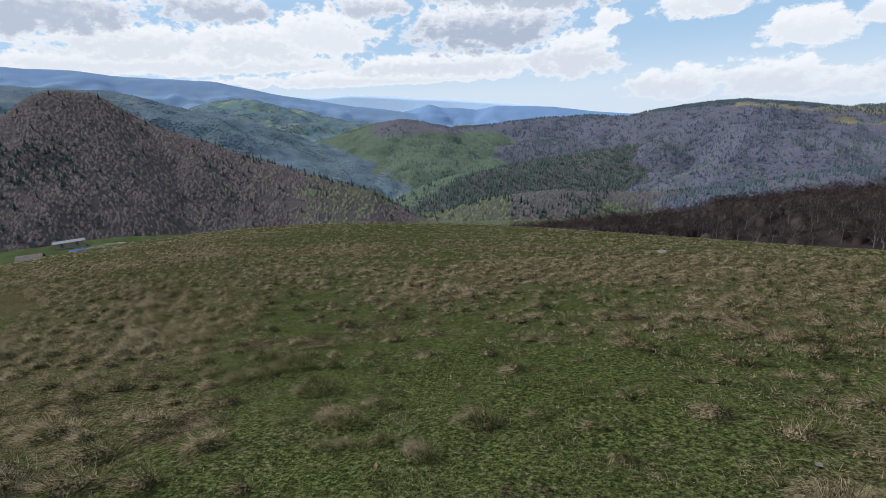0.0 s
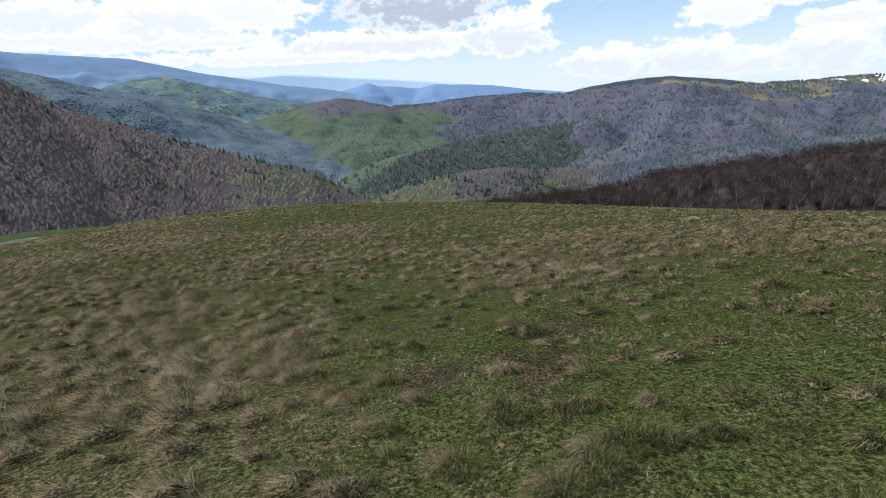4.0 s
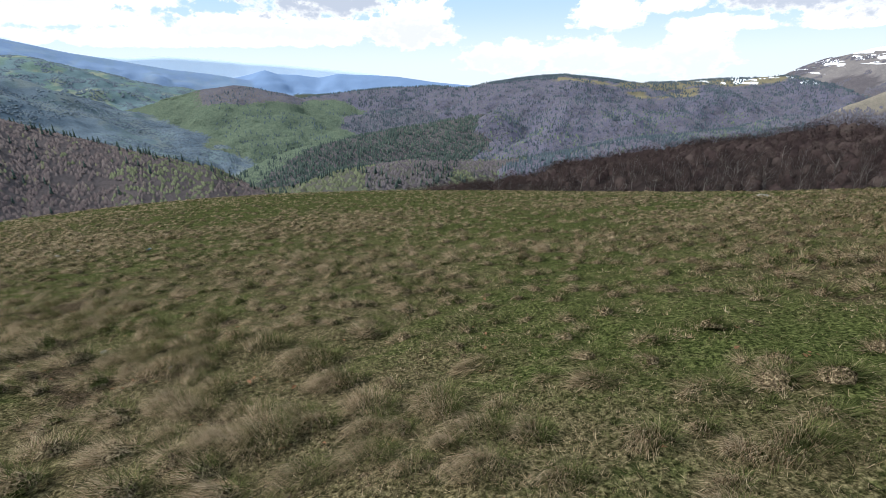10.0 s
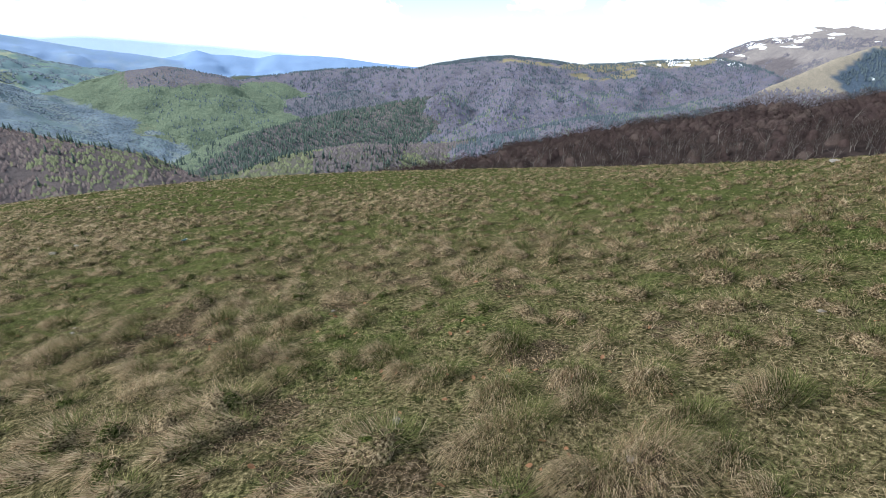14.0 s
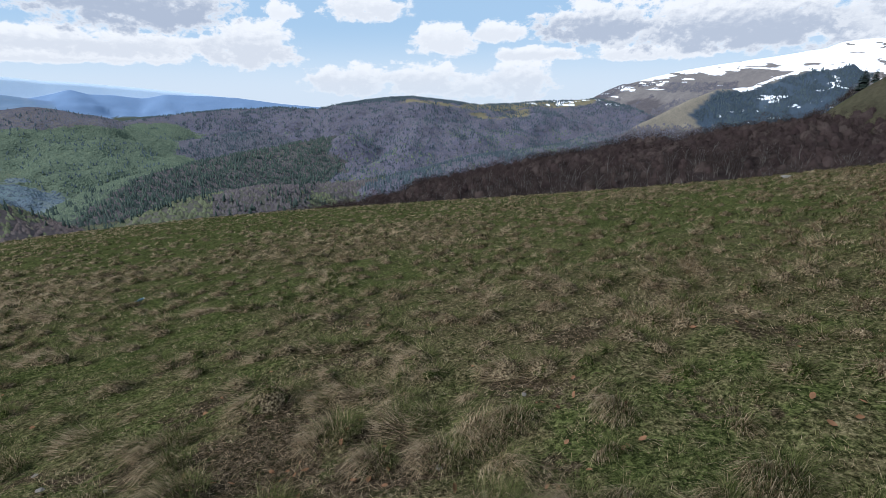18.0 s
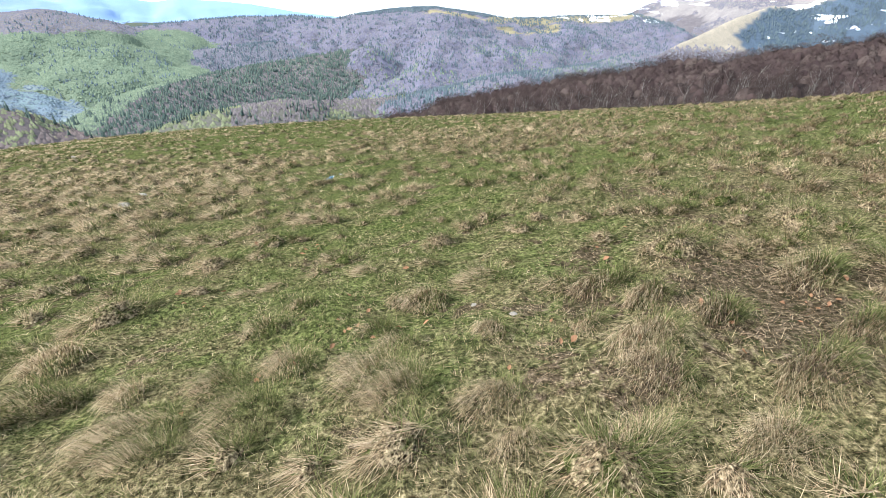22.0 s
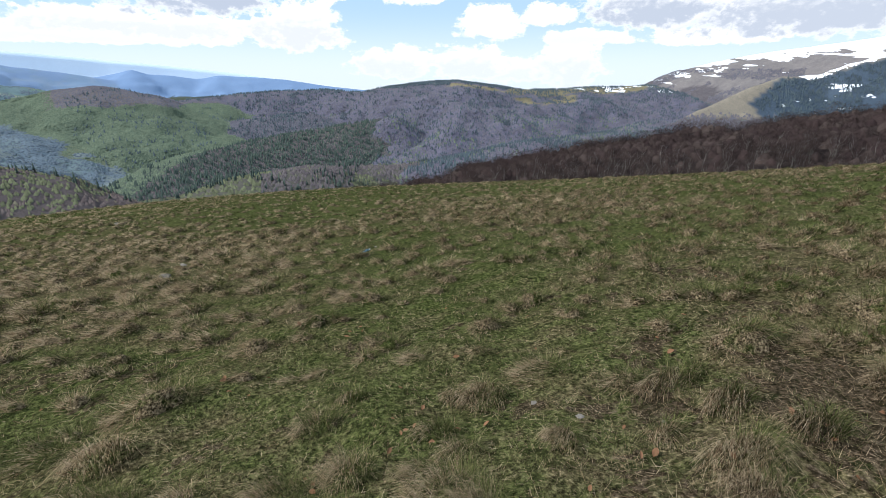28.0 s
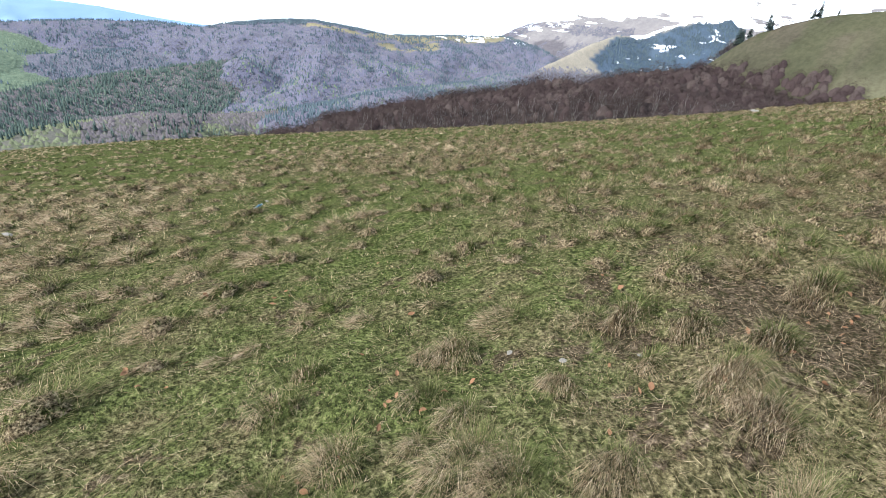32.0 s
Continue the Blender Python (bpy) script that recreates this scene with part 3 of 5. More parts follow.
def land(x, y):
    """The height of the ground and which ridge, if any, it belongs to."""
    best = pasture(x, y)
    owner = np.full(x.shape, -1)
    below = np.zeros(x.shape)
    far = np.hypot(x, y)
    floor = -0.16 * np.minimum(far, 1500) - 60 + 0.055 * np.maximum(far - 1500, 0)
    low = floor > best
    best, owner = np.where(low, floor, best), np.where(low, -2, owner)
    warp = (rough(x / 320, y / 320, 4) - 0.5)
    gully = np.abs(rough(x / 210 + 3.1, y / 210 + 8.2, 4) - 0.5) * 2
    for n, name in enumerate(KINDS):
        flank, points = RIDGES[name]
        p = crest(points)
        here, high = np.full(x.shape, 1e9), np.zeros(x.shape)
        shoulder = 0.3 if name == "beech_belt" else 0.0
        for a, b in zip(p[:-1], p[1:]):
            v = b - a
            s = np.clip(((x - a[0]) * v[0] + (y - a[1]) * v[1]) / (v[0] ** 2 + v[1] ** 2), 0, 1)
            d = np.hypot(x - a[0] - s * v[0], y - a[1] - s * v[1])
            top = a[2] + s * v[2] - flank * d - shoulder * np.maximum(d - 150, 0)
            nearer = top > high - flank * here - shoulder * np.maximum(here - 150, 0)
            here, high = np.where(nearer, d, here), np.where(nearer, a[2] + s * v[2], high)
        size = np.clip(np.median(np.hypot(p[:, 0], p[:, 1])) / 1000, 0.05, 3)
        away = step(here, 0, 160 * size) * CALM.get(name, 1.0)
        bend = ROUND.get(name, 0.0)
        z = high - flank * (np.sqrt(here**2 + bend**2) - bend) + away * size * (70 * warp - 55 * (0.35 - gully) * (here < 1e8))
        if name == "beech_belt":
            z = z - 0.5 * np.maximum(far - 535, 0) - 0.3 * np.maximum(here - 150, 0)
        z = z + max(CALM.get(name, 1.0), 0.4) * size * 6 * (rough(x / (60 * size), y / (60 * size), 3) - 0.5)
        up = z > best
        best, owner, below = np.where(up, z, best), np.where(up, n, owner), np.where(up, here, below)
    return best, owner, below


# land covers; those of far ridges are bluer and paler, haze put into them
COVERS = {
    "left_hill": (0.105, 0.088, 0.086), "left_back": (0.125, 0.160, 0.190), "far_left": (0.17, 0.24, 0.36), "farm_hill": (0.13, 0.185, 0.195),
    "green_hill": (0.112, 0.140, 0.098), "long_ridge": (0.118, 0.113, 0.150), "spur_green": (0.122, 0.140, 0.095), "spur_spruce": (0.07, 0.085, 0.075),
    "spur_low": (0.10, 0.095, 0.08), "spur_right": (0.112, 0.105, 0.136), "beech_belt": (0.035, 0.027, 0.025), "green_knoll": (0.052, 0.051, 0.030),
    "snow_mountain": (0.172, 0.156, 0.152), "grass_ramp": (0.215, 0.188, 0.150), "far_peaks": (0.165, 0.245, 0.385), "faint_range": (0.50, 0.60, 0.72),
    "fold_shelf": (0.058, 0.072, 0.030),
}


def open_land(bearing, elev, x, y, ridge):
    """Clearings on the long ridge: a strip under its wooded top, a meadow lower down and the plateau beside the snow mountain."""
    ragged = rough(x / 90, y / 90, 3) - 0.5
    crest_at = np.interp(bearing, (22, 25.7, 29.6, 32.2, 36.7, 41.2, 46.3), (-0.4, -0.20, -0.66, -1.05, -1.06, -0.80, -0.55))
    strip = (bearing > 24.5) & (bearing < 33) & (elev < crest_at - 0.22) & (elev > crest_at - 0.55) & (ragged > -0.02)
    meadow = (np.abs(bearing - 36.0) < 3.6) & (np.abs(elev + 2.25 - 0.06 * (bearing - 36)) < 0.42) & (ragged > -0.04)
    return ridge & (strip | meadow | ((bearing > 31.5) & (elev > crest_at - 0.55 + 1.2 * ragged)))


def cover_of(x, y, z, owner, below):
    c = np.zeros(x.shape + (3,))
    c[:] = (0.07, 0.08, 0.06)
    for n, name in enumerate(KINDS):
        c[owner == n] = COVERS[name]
    meadow = owner == -1
    dry = step(rough(x / 4.2, y / 2.0, 4), 0.42, 0.60)[..., None]
    c = np.where(meadow[..., None], (1 - dry) * np.array((0.036, 0.046, 0.016)) + dry * np.array((0.10, 0.082, 0.046)), c)
    far = np.hypot(x, y)
    bearing = np.degrees(np.arctan2(x, y))
    # snow fields
    peak = owner == KINDS.index("snow_mountain")
    elev = np.degrees(np.arctan2(z, far))
    lie = 0.51 + 0.14 * (elev - np.interp(bearing, (45, 50, 54, 58, 62, 66, 70, 80), (0.2, 0.8, 1.9, 2.1, 2.1, 2.1, 2.2, 1.8)))
    snow = np.where(peak, np.clip(lie, 0.0, 0.80), 0.0)
    ramp = owner == KINDS.index("grass_ramp")
    uneven = rough(x / 60, y / 60, 3) - 0.5
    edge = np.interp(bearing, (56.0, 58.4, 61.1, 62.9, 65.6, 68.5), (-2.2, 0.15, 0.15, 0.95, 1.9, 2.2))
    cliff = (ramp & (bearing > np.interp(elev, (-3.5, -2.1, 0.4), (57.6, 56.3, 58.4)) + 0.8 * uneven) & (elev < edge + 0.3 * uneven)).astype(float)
    # wooded face: dark spruce tone turned blue, haze put into the cover
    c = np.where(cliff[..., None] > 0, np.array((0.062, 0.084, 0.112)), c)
    scrub = (ramp & (elev < -3.6)) | (peak & (elev < 0.2) & (rough(x / 150, y / 150, 3) > 0.5))
    c = np.where(scrub[..., None], np.array((0.10, 0.090, 0.095)), c)
    lip = ramp & (bearing > 59.5) & (cliff == 0)
    snow = np.where(lip, 0.60, np.where(cliff > 0, np.where(bearing > 61.5, 0.385, 0.33), snow))
    # a steep cirque where rock shows through the snow
    snow = np.where(peak & (bearing > 66.6) & (elev > 1.5), 0.60, snow)
    # high pastures with snow remnants along the long ridge
    ridge = owner == KINDS.index("long_ridge")
    c = np.where(open_land(bearing, elev, x, y, ridge)[..., None], np.array((0.19, 0.165, 0.105)), c)
    snow = np.where(ridge & (bearing > 36) & (elev > -1.35), 0.42, snow)
    # worn brown turf and bleached grass on the knoll
    knoll = owner == KINDS.index("green_knoll")
    brown = (knoll * step(rough(x / 34, y / 26, 4), 0.47, 0.60) * (0.30 + 0.5 * step(elev, -1.0, 2.0)))[..., None]
    c = c * (1 - brown) + np.array((0.066, 0.054, 0.040)) * brown
    bleached = (knoll * step(rough(x / 10 + 3, y / 19, 3), 0.53, 0.60) * (0.15 + 0.5 * step(-elev, 0.5, 2.0)))[..., None]
    c = c * (1 - bleached) + np.array((0.095, 0.088, 0.055)) * bleached
    # the top of the green hill is still bare
    late = ((owner == KINDS.index("spur_green")) & (bearing > -7 + 10 * (rough(x / 130, y / 130, 3) - 0.5)))[..., None]
    c = np.where(late, np.array((0.105, 0.105, 0.125)), c)
    cap = ((owner == KINDS.index("green_hill")) & (elev > -2.7 + 1.2 * (rough(x / 110, y / 110, 3) - 0.5)) & (bearing > -15)).astype(float)[..., None]
    c = c * (1 - cap) + np.array((0.14, 0.125, 0.12)) * cap
    # fields among the farms
    farm = np.isin(owner, [KINDS.index("farm_hill"), KINDS.index("far_left"), KINDS.index("left_back")])
    plots = rough(x / 75 + 5, y / 130, 4)
    field = (farm * step(plots, 0.50, 0.53) * np.select([owner == KINDS.index("left_back"), owner == KINDS.index("far_left")], [0.25, 0.15], 0.75))[..., None]
    c = c * (1 - field) + np.where((rough(x / 38, y / 60 + 9, 2) > 0.55)[..., None], np.array((0.27, 0.28, 0.19)), np.array((0.15, 0.21, 0.16))) * field
    return c, meadow, snow


def mesh_from(name, verts, faces, mat, smooth=True, normals=None):
    """faces: an array of triangles or quads. normals: the way that each corner is taken to face, for soft foliage."""
    me = bpy.data.meshes.new(name)
    verts, faces = np.asarray(verts, np.float32), np.asarray(faces, np.int32)
    n, k = faces.shape
    me.vertices.add(len(verts))
    me.vertices.foreach_set("co", verts.ravel())
    me.loops.add(n * k)
    me.loops.foreach_set("vertex_index", faces.ravel())
    me.polygons.add(n)
    me.polygons.foreach_set("loop_start", np.arange(0, n * k, k, dtype=np.int32))
    me.polygons.foreach_set("use_smooth", np.full(n, smooth))
    me.update(calc_edges=True)
    me.materials.append(mat)
    if normals is not None:
        me.normals_split_custom_set_from_vertices(np.asarray(normals, np.float32))
    return me


# one sheet of ground from under foot to the horizon, in rings about the start of the view
HUB = (3.0, -2.0)
BEARINGS = np.radians(np.concatenate([np.arange(-60, 92, 0.42), np.arange(92, 300, 4.0)]))
RINGS = np.concatenate([[0.001, 0.2], np.geomspace(0.6, 9, 290), np.geomspace(9.1, 62, 115), np.geomspace(63.0, 600, 80), np.geomspace(606, 3000, 230), np.linspace(3022, 4960, 85)])


def build_ground():
    b, r = np.meshgrid(BEARINGS, RINGS, indexing="ij")
    x, y = HUB[0] + r * np.sin(b), HUB[1] + r * np.cos(b)
    z, owner, below = land(x, y)
    z = z + hummocks(x, y)
    cover, meadow, snow = cover_of(x, y, z, owner, below)
    nb, nr = x.shape
    idx = np.arange(nb * nr).reshape(nb, nr)
    nxt = np.roll(idx, -1, axis=0)
    quads = np.stack([idx[:, :-1], idx[:, 1:], nxt[:, 1:], nxt[:, :-1]], -1).reshape(-1, 4)
    verts = np.stack([x, y, z], -1).reshape(-1, 3)
    me = mesh_from("ground", verts, quads, LAND)
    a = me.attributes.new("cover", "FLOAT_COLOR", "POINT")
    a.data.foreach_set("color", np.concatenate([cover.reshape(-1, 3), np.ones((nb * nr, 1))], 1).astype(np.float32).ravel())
    w = me.attributes.new("snow", "FLOAT", "POINT")
    w.data.foreach_set("value", snow.astype(np.float32).ravel())
    h = me.attributes.new("dry", "FLOAT", "POINT")
    h.data.foreach_set("value", dryness(x, y).astype(np.float32).ravel())
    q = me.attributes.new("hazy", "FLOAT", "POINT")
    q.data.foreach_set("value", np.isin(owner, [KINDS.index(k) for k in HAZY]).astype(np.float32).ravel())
    w = me.attributes.new("bare", "FLOAT", "POINT")
    w.data.foreach_set("value", worn(x, y).astype(np.float32).ravel())
    t = me.attributes.new("turf", "FLOAT", "POINT")
    t.data.foreach_set("value", (meadow * (1 - step(r, 60, 130))).astype(np.float32).ravel())
    ob = tagged(new("ground", me), "mountain pasture and wooded hills beyond, one ground", "ground", kind="structure")
    return ob, x, y, z, owner, r, b


ground, GX, GY, GZ, GOWNER, GR, GB = build_ground()

# ---- woods ----
def viewed():
    """Ground that can be seen from the pasture, cell by cell."""
    tilt = GZ / GR
    crown = 22 / GR
    reach = np.maximum.accumulate(tilt, axis=1)
    return tilt + crown >= reach


VIEW = viewed()
CELL = np.gradient(GR, axis=1) * GR * np.abs(np.gradient(GB, axis=0))
FINE = (np.degrees(GB) > -57) & (np.degrees(GB) < 88)


def scatter(where, per_m2):
    """Places on the ground cells of a mask."""
    rows_, cols = np.nonzero(where & VIEW & FINE)
    count = rng.poisson(CELL[rows_, cols] * per_m2)
    i, j = np.repeat(rows_, count), np.repeat(cols, count)
    i2, j2 = np.minimum(i + 1, GR.shape[0] - 1), np.minimum(j + 1, GR.shape[1] - 1)
    e, f = rng.random(len(i)), rng.random(len(i))
    b = GB[i, j] * (1 - e) + GB[i2, j] * e
    r = GR[i, j] * (1 - f) + GR[i, j2] * f
    z = (GZ[i, j] * (1 - f) + GZ[i, j2] * f) * (1 - e) + (GZ[i2, j] * (1 - f) + GZ[i2, j2] * f) * e
    return np.stack([HUB[0] + r * np.sin(b), HUB[1] + r * np.cos(b), z], 1)


def domes(at, height, width, sides=5, rings=((0.16, 0.46), (0.72, 0.40))):
    """Whole round crowns seen from far off, each a little lopsided: rings are height and reach as shares of the tree."""
    n = len(at)
    h = height * rng.uniform(0.75, 1.2, n)[:, None]
    w = width * rng.uniform(0.75, 1.3, n)[:, None]
    turn = rng.random((n, 1)) * 6.283 + np.arange(sides) * (6.2832 / sides)
    v, facing = [], []
    for up, out in rings:
        r = w * out * rng.uniform(0.72, 1.25, (n, sides))
        lift = h * (up + rng.uniform(-0.06, 0.06, (n, sides)))
        v.append(np.stack([at[:, :1] + r * np.cos(turn), at[:, 1:2] + r * np.sin(turn), at[:, 2:] + lift], -1))
        facing.append(np.stack([np.cos(turn), np.sin(turn), np.full(turn.shape, max(0.9, 0.9 + 1.6 * up))], -1))
    v.append(at[:, None] + np.stack([rng.normal(0, 0.06, (n, 1)) * w, rng.normal(0, 0.06, (n, 1)) * w, h], -1))
    facing.append(np.tile(np.array((0, 0, 1.0)), (n, 1, 1)))
    f = []
    for k in range(sides):
        m = (k + 1) % sides
        for lvl in range(len(rings) - 1):
            a, b = lvl * sides, (lvl + 1) * sides
            f += [(a + k, a + m, b + m), (a + k, b + m, b + k)]
        a = (len(rings) - 1) * sides
        f.append((a + k, a + m, len(rings) * sides))
    per = len(rings) * sides + 1
    f = (np.arange(n) * per)[:, None, None] + np.array(f)
    return np.concatenate(v, 1).reshape(-1, 3), np.concatenate(facing, 1).reshape(-1, 3), f.reshape(-1, 3)


LOW = ((-0.6, 0.60),)
STEEP = ((-1.2, 0.62),)
SPIRE = ((0.08, 0.50), (0.55, 0.26))


def twiggy_crowns(at, height, width, pieces, thin, reach=0.15):
    """Leafless crowns: slivers of branch and twig that fan up and out from the fork."""
    n = len(at)
    h = height * rng.uniform(0.6, 1.25, n)
    w = width * rng.uniform(0.75, 1.25, n)
    d = rng.normal(size=(n, pieces, 3))
    d /= np.linalg.norm(d, axis=2, keepdims=True)
    r = rng.uniform(0.35, 0.95, (n, pieces, 1)) ** 0.5
    q = d * r
    foot = at[:, None] + np.stack([q[..., 0] * w[:, None] / 2, q[..., 1] * w[:, None] / 2, h[:, None] * (0.52 + 0.36 * q[..., 2])], -1)
    way = d * 0.8 + np.array((0, 0, 0.75)) + rng.normal(0, 0.35, d.shape)
    way /= np.linalg.norm(way, axis=2, keepdims=True)
    tip = foot + way * (reach * h[:, None, None]) * rng.uniform(0.5, 1.2, (n, pieces, 1))
    side = np.cross(way, rng.normal(size=d.shape))
    side /= np.linalg.norm(side, axis=2, keepdims=True) + 1e-6
    side *= thin * rng.uniform(0.5, 1.3, (n, pieces, 1))
    v = np.stack([foot - side, foot + side, tip], 2)
    out = 0.6 * d + np.array((0, 0, 0.8))
    wrong = (np.cross(v[:, :, 1] - v[:, :, 0], v[:, :, 2] - v[:, :, 0]) * out).sum(2) < 0
    v[wrong] = v[wrong][:, ::-1]
    return v.reshape(-1, 3), np.repeat(out[:, :, None], 3, 2).reshape(-1, 3)


def spires(at, height, width, tiers=3):
    """Spruces: tiers of drooping boughs round a leader."""
    n = len(at)
    h = height * rng.uniform(0.6, 1.3, n)
    w = width * rng.uniform(0.8, 1.2, n)
    out, facing = [], []
    for k in range(tiers):
        base, top = h * (0.08 + 0.27 * k), h * (0.52 + 0.24 * k if k < tiers - 1 else 1.0)
        rad = w * (0.5 - 0.13 * k)
        turn = rng.random(n) * 6.283
        ring = turn[:, None] + np.arange(5) * 1.2566
        rr = rad[:, None] * rng.uniform(0.75, 1.2, (n, 5))
        low = np.stack([at[:, :1] + rr * np.cos(ring), at[:, 1:2] + rr * np.sin(ring), at[:, 2:] + base[:, None] + rng.uniform(-0.04, 0.04, (n, 5)) * h[:, None]], -1)
        tip = at + np.stack([np.zeros(n), np.zeros(n), top], 1)
        tri = np.stack([low, np.roll(low, -1, axis=1), np.repeat(tip[:, None], 5, 1)], 2)
        out.append(tri.reshape(n, -1, 3))
        way = tri - (at + np.stack([np.zeros(n), np.zeros(n), base * 0.7], 1))[:, None, None]
        way[..., 2] = np.abs(way[..., 2]) * 0.4
        facing.append(way.reshape(n, -1, 3))
    return np.concatenate(out, 1).reshape(-1, 3), np.concatenate(facing, 1).reshape(-1, 3)


def wood(name, made, mat, label):
    verts, facing = made[:2]
    faces = made[2] if len(made) > 2 else np.arange(len(verts)).reshape(-1, 3)
    if len(verts) < 3:
        return None
    facing = facing / (np.linalg.norm(facing, axis=1, keepdims=True) + 1e-6)
    ob = new(name, mesh_from(name, verts, faces, mat, smooth=True, normals=facing))
    return tagged(ob, label, "woodland", kind="stuff")


def own(*names):
    return np.isin(GOWNER, [KINDS.index(n) for n in names])


def patchy(scale, a, b, shift=0.0):
    return step(rough(GX / scale + shift, GY / scale - shift, 4), a, b)


def build_woods():
    deg = np.degrees(GB)
    # the dark hill: bare beeches, some coming into leaf low down, few spruces
    hill = own("left_hill") | ((GOWNER == -2) & (GR < 1200) & (deg < -6))
    ELEV = np.degrees(np.arctan2(GZ, GR))
    gap = (np.abs(deg + 26.4) < 2.6) & (np.abs(ELEV + 9.35 + 0.2 * (deg + 26.4)) < 0.35)
    leafy = step(deg, -36, -14) * step(-ELEV, 5, 9) * patchy(90, 0.35, 0.6)
    pick = rng.random(GX.shape) < leafy
    near_part = GR < 560
    spots = scatter(hill & ~gap & ~pick & near_part, 1 / 60)
    wood("beech_wood", domes(spots, 3.5, 9, 6, STEEP), BARE_WOOD, "bare brown beech wood on the slope of a hill")
    wood("beech_twigs", twiggy_crowns(spots, 9, 10, 26, 0.14, 0.18), BARE_WOOD, "bare brown beech wood on the slope of a hill")
    wood("beech_wood", domes(scatter(hill & ~gap & ~pick & ~near_part, 1 / 17), 2.8, 6.5, 5, STEEP), BARE_WOOD, "bare brown beech wood on the slope of a hill")
    wood("beech_twigs", twiggy_crowns(scatter(hill & ~gap & ~near_part, 1 / 50), 5.5, 7, 12, 0.16, 0.34), BARE_WOOD, "upright bare twigs above the wood on the hill")
    wood("leafing_wood", domes(scatter(hill & ~gap & pick, 1 / 24), 3.0, 6.8, 5, STEEP), FRESH, "young leaves breaking on trees low on the hill")
    wood("spruce_wood", spires(scatter(hill & ~gap, 1 / 1500), 12.5, 4.6), SPRUCE, "dark spruces scattered over the hill")
    dark = hill & (np.abs(deg + 47.5) < 3) & (ELEV < -1.5) & (ELEV > -5)
    wood("spruce_wood", spires(scatter(dark, 1 / 110), 13, 5), SPRUCE, "dark group of spruces below a pale crag")
    rim = hill & (deg > -34) & (deg < -10) & (np.abs(ELEV - np.interp(deg, (-34, -28, -21.6, -15.6, -12.6, -8.5), (-1.8, -4.5, -6.9, -9.0, -11.0, -13.0))) < 0.5)
    wood("spruce_wood", spires(scatter(rim, 1 / 260), 12, 4.6), SPRUCE, "row of spruces along the falling crest")
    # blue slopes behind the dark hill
    wood("distant_wood", domes(scatter(own("left_back") & (patchy(110, 0.36, 0.46, 6) > 0.4), 1 / 55), 2.2, 8, 4, LOW), HAZED_WOOD, "hazy blue wooded slope behind the dark hill")
    wood("distant_wood", domes(scatter(own("farm_hill") & (patchy(70, 0.46, 0.52, 3) > 0.5), 1 / 130), 5, 13, 4, LOW), HAZED_WOOD, "hazy woods and hedges among far farm fields")
    # valley spurs
    wood("leafing_wood", domes(scatter((GOWNER == -2) & (GR > 650) & (GR < 2200) & (deg >= -14) & (deg < 40), 1 / 28), 4, 7.2, 5, LOW), FRESH, "light green trees in the valley floor")
    draw = rng.random(GX.shape)
    mixed = patchy(130, 0.40, 0.58, 2)
    cap = own("green_hill") & (ELEV > -2.7 + 1.2 * (rough(GX / 110, GY / 110, 3) - 0.5)) & (deg > -15)
    wood("beech_wood", domes(scatter(cap, 1 / 24), 2.2, 6.5, 4, LOW), BARE_HAZED, "bare woods on the top of a rounded hill")
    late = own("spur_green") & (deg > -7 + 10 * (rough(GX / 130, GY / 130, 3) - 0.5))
    wood("leafing_wood", domes(scatter(own("green_hill", "spur_green") & ~cap & ~late, 1 / 26), 2.3, 7, 4, LOW), FRESH_HAZED, "fresh green beech wood on a rounded hill")
    wood("beech_wood", domes(scatter(late, 1 / 27), 2.3, 6.8, 4, LOW), BARE_HAZED, "bare woods high on a spur")
    wood("spruce_wood", domes(scatter(late & (patchy(120, 0.38, 0.60, 5) > 0.3), 1 / 120), 10.5, 4.6, 4, SPIRE), SPRUCE_HAZED, "dark spruces high on a spur")
    wood("spruce_wood", domes(scatter(own("green_hill", "spur_green") & (patchy(140, 0.56, 0.60, 4) > 0.5) & (deg > -14), 1 / 420), 9, 4.2, 5, SPIRE), SPRUCE_HAZED, "dark spruces among green beeches")
    spur = own("spur_spruce")
    lit_side = spur & (deg < np.interp(GR, (900, 1150, 1300, 1500, 1730, 2100), (-13, -9.8, -7.6, -3.6, 0.5, 3.0)))
    wood("spruce_wood", domes(scatter(spur & (draw < np.where(lit_side, 0.10, 0.62)), 1 / 62), 12, 4.8, 5, SPIRE), SPRUCE, "dense dark spruce wood on a spur")
    wood("leafing_wood", domes(scatter(lit_side & (draw >= 0.10), 1 / 24), 3, 6.5, 5, LOW), FRESH_HAZED, "green beeches on the side of a spur")
    wood("beech_wood", domes(scatter(spur & ~lit_side & (draw >= 0.30), 1 / 24), 3, 6.5, 5, LOW), BARE_MID, "bare trees between spruces on a spur")
    low = own("spur_low")
    leafy_low = low & ((deg < 2) | (patchy(90, 0.56, 0.60, 3) > 0.5))
    wood("beech_wood", domes(scatter(low & ~leafy_low & (draw < 0.9), 1 / 24), 4, 6.8, 6, LOW), BARE_MID, "bare grey wood on a low spur")
    wood("leafing_wood", domes(scatter(leafy_low & (draw > 0.2), 1 / 26), 4, 7, 6, LOW), FRESH, "light green trees in leaf on a low spur")
    wood("spruce_wood", spires(scatter(low & (draw > 0.45) & (patchy(70, 0.42, 0.5, 8) > 0.5), 1 / 85), 12, 4.6), SPRUCE, "dark spruces on a low spur")
    # the long wooded ridge
    far = own("long_ridge", "spur_right")
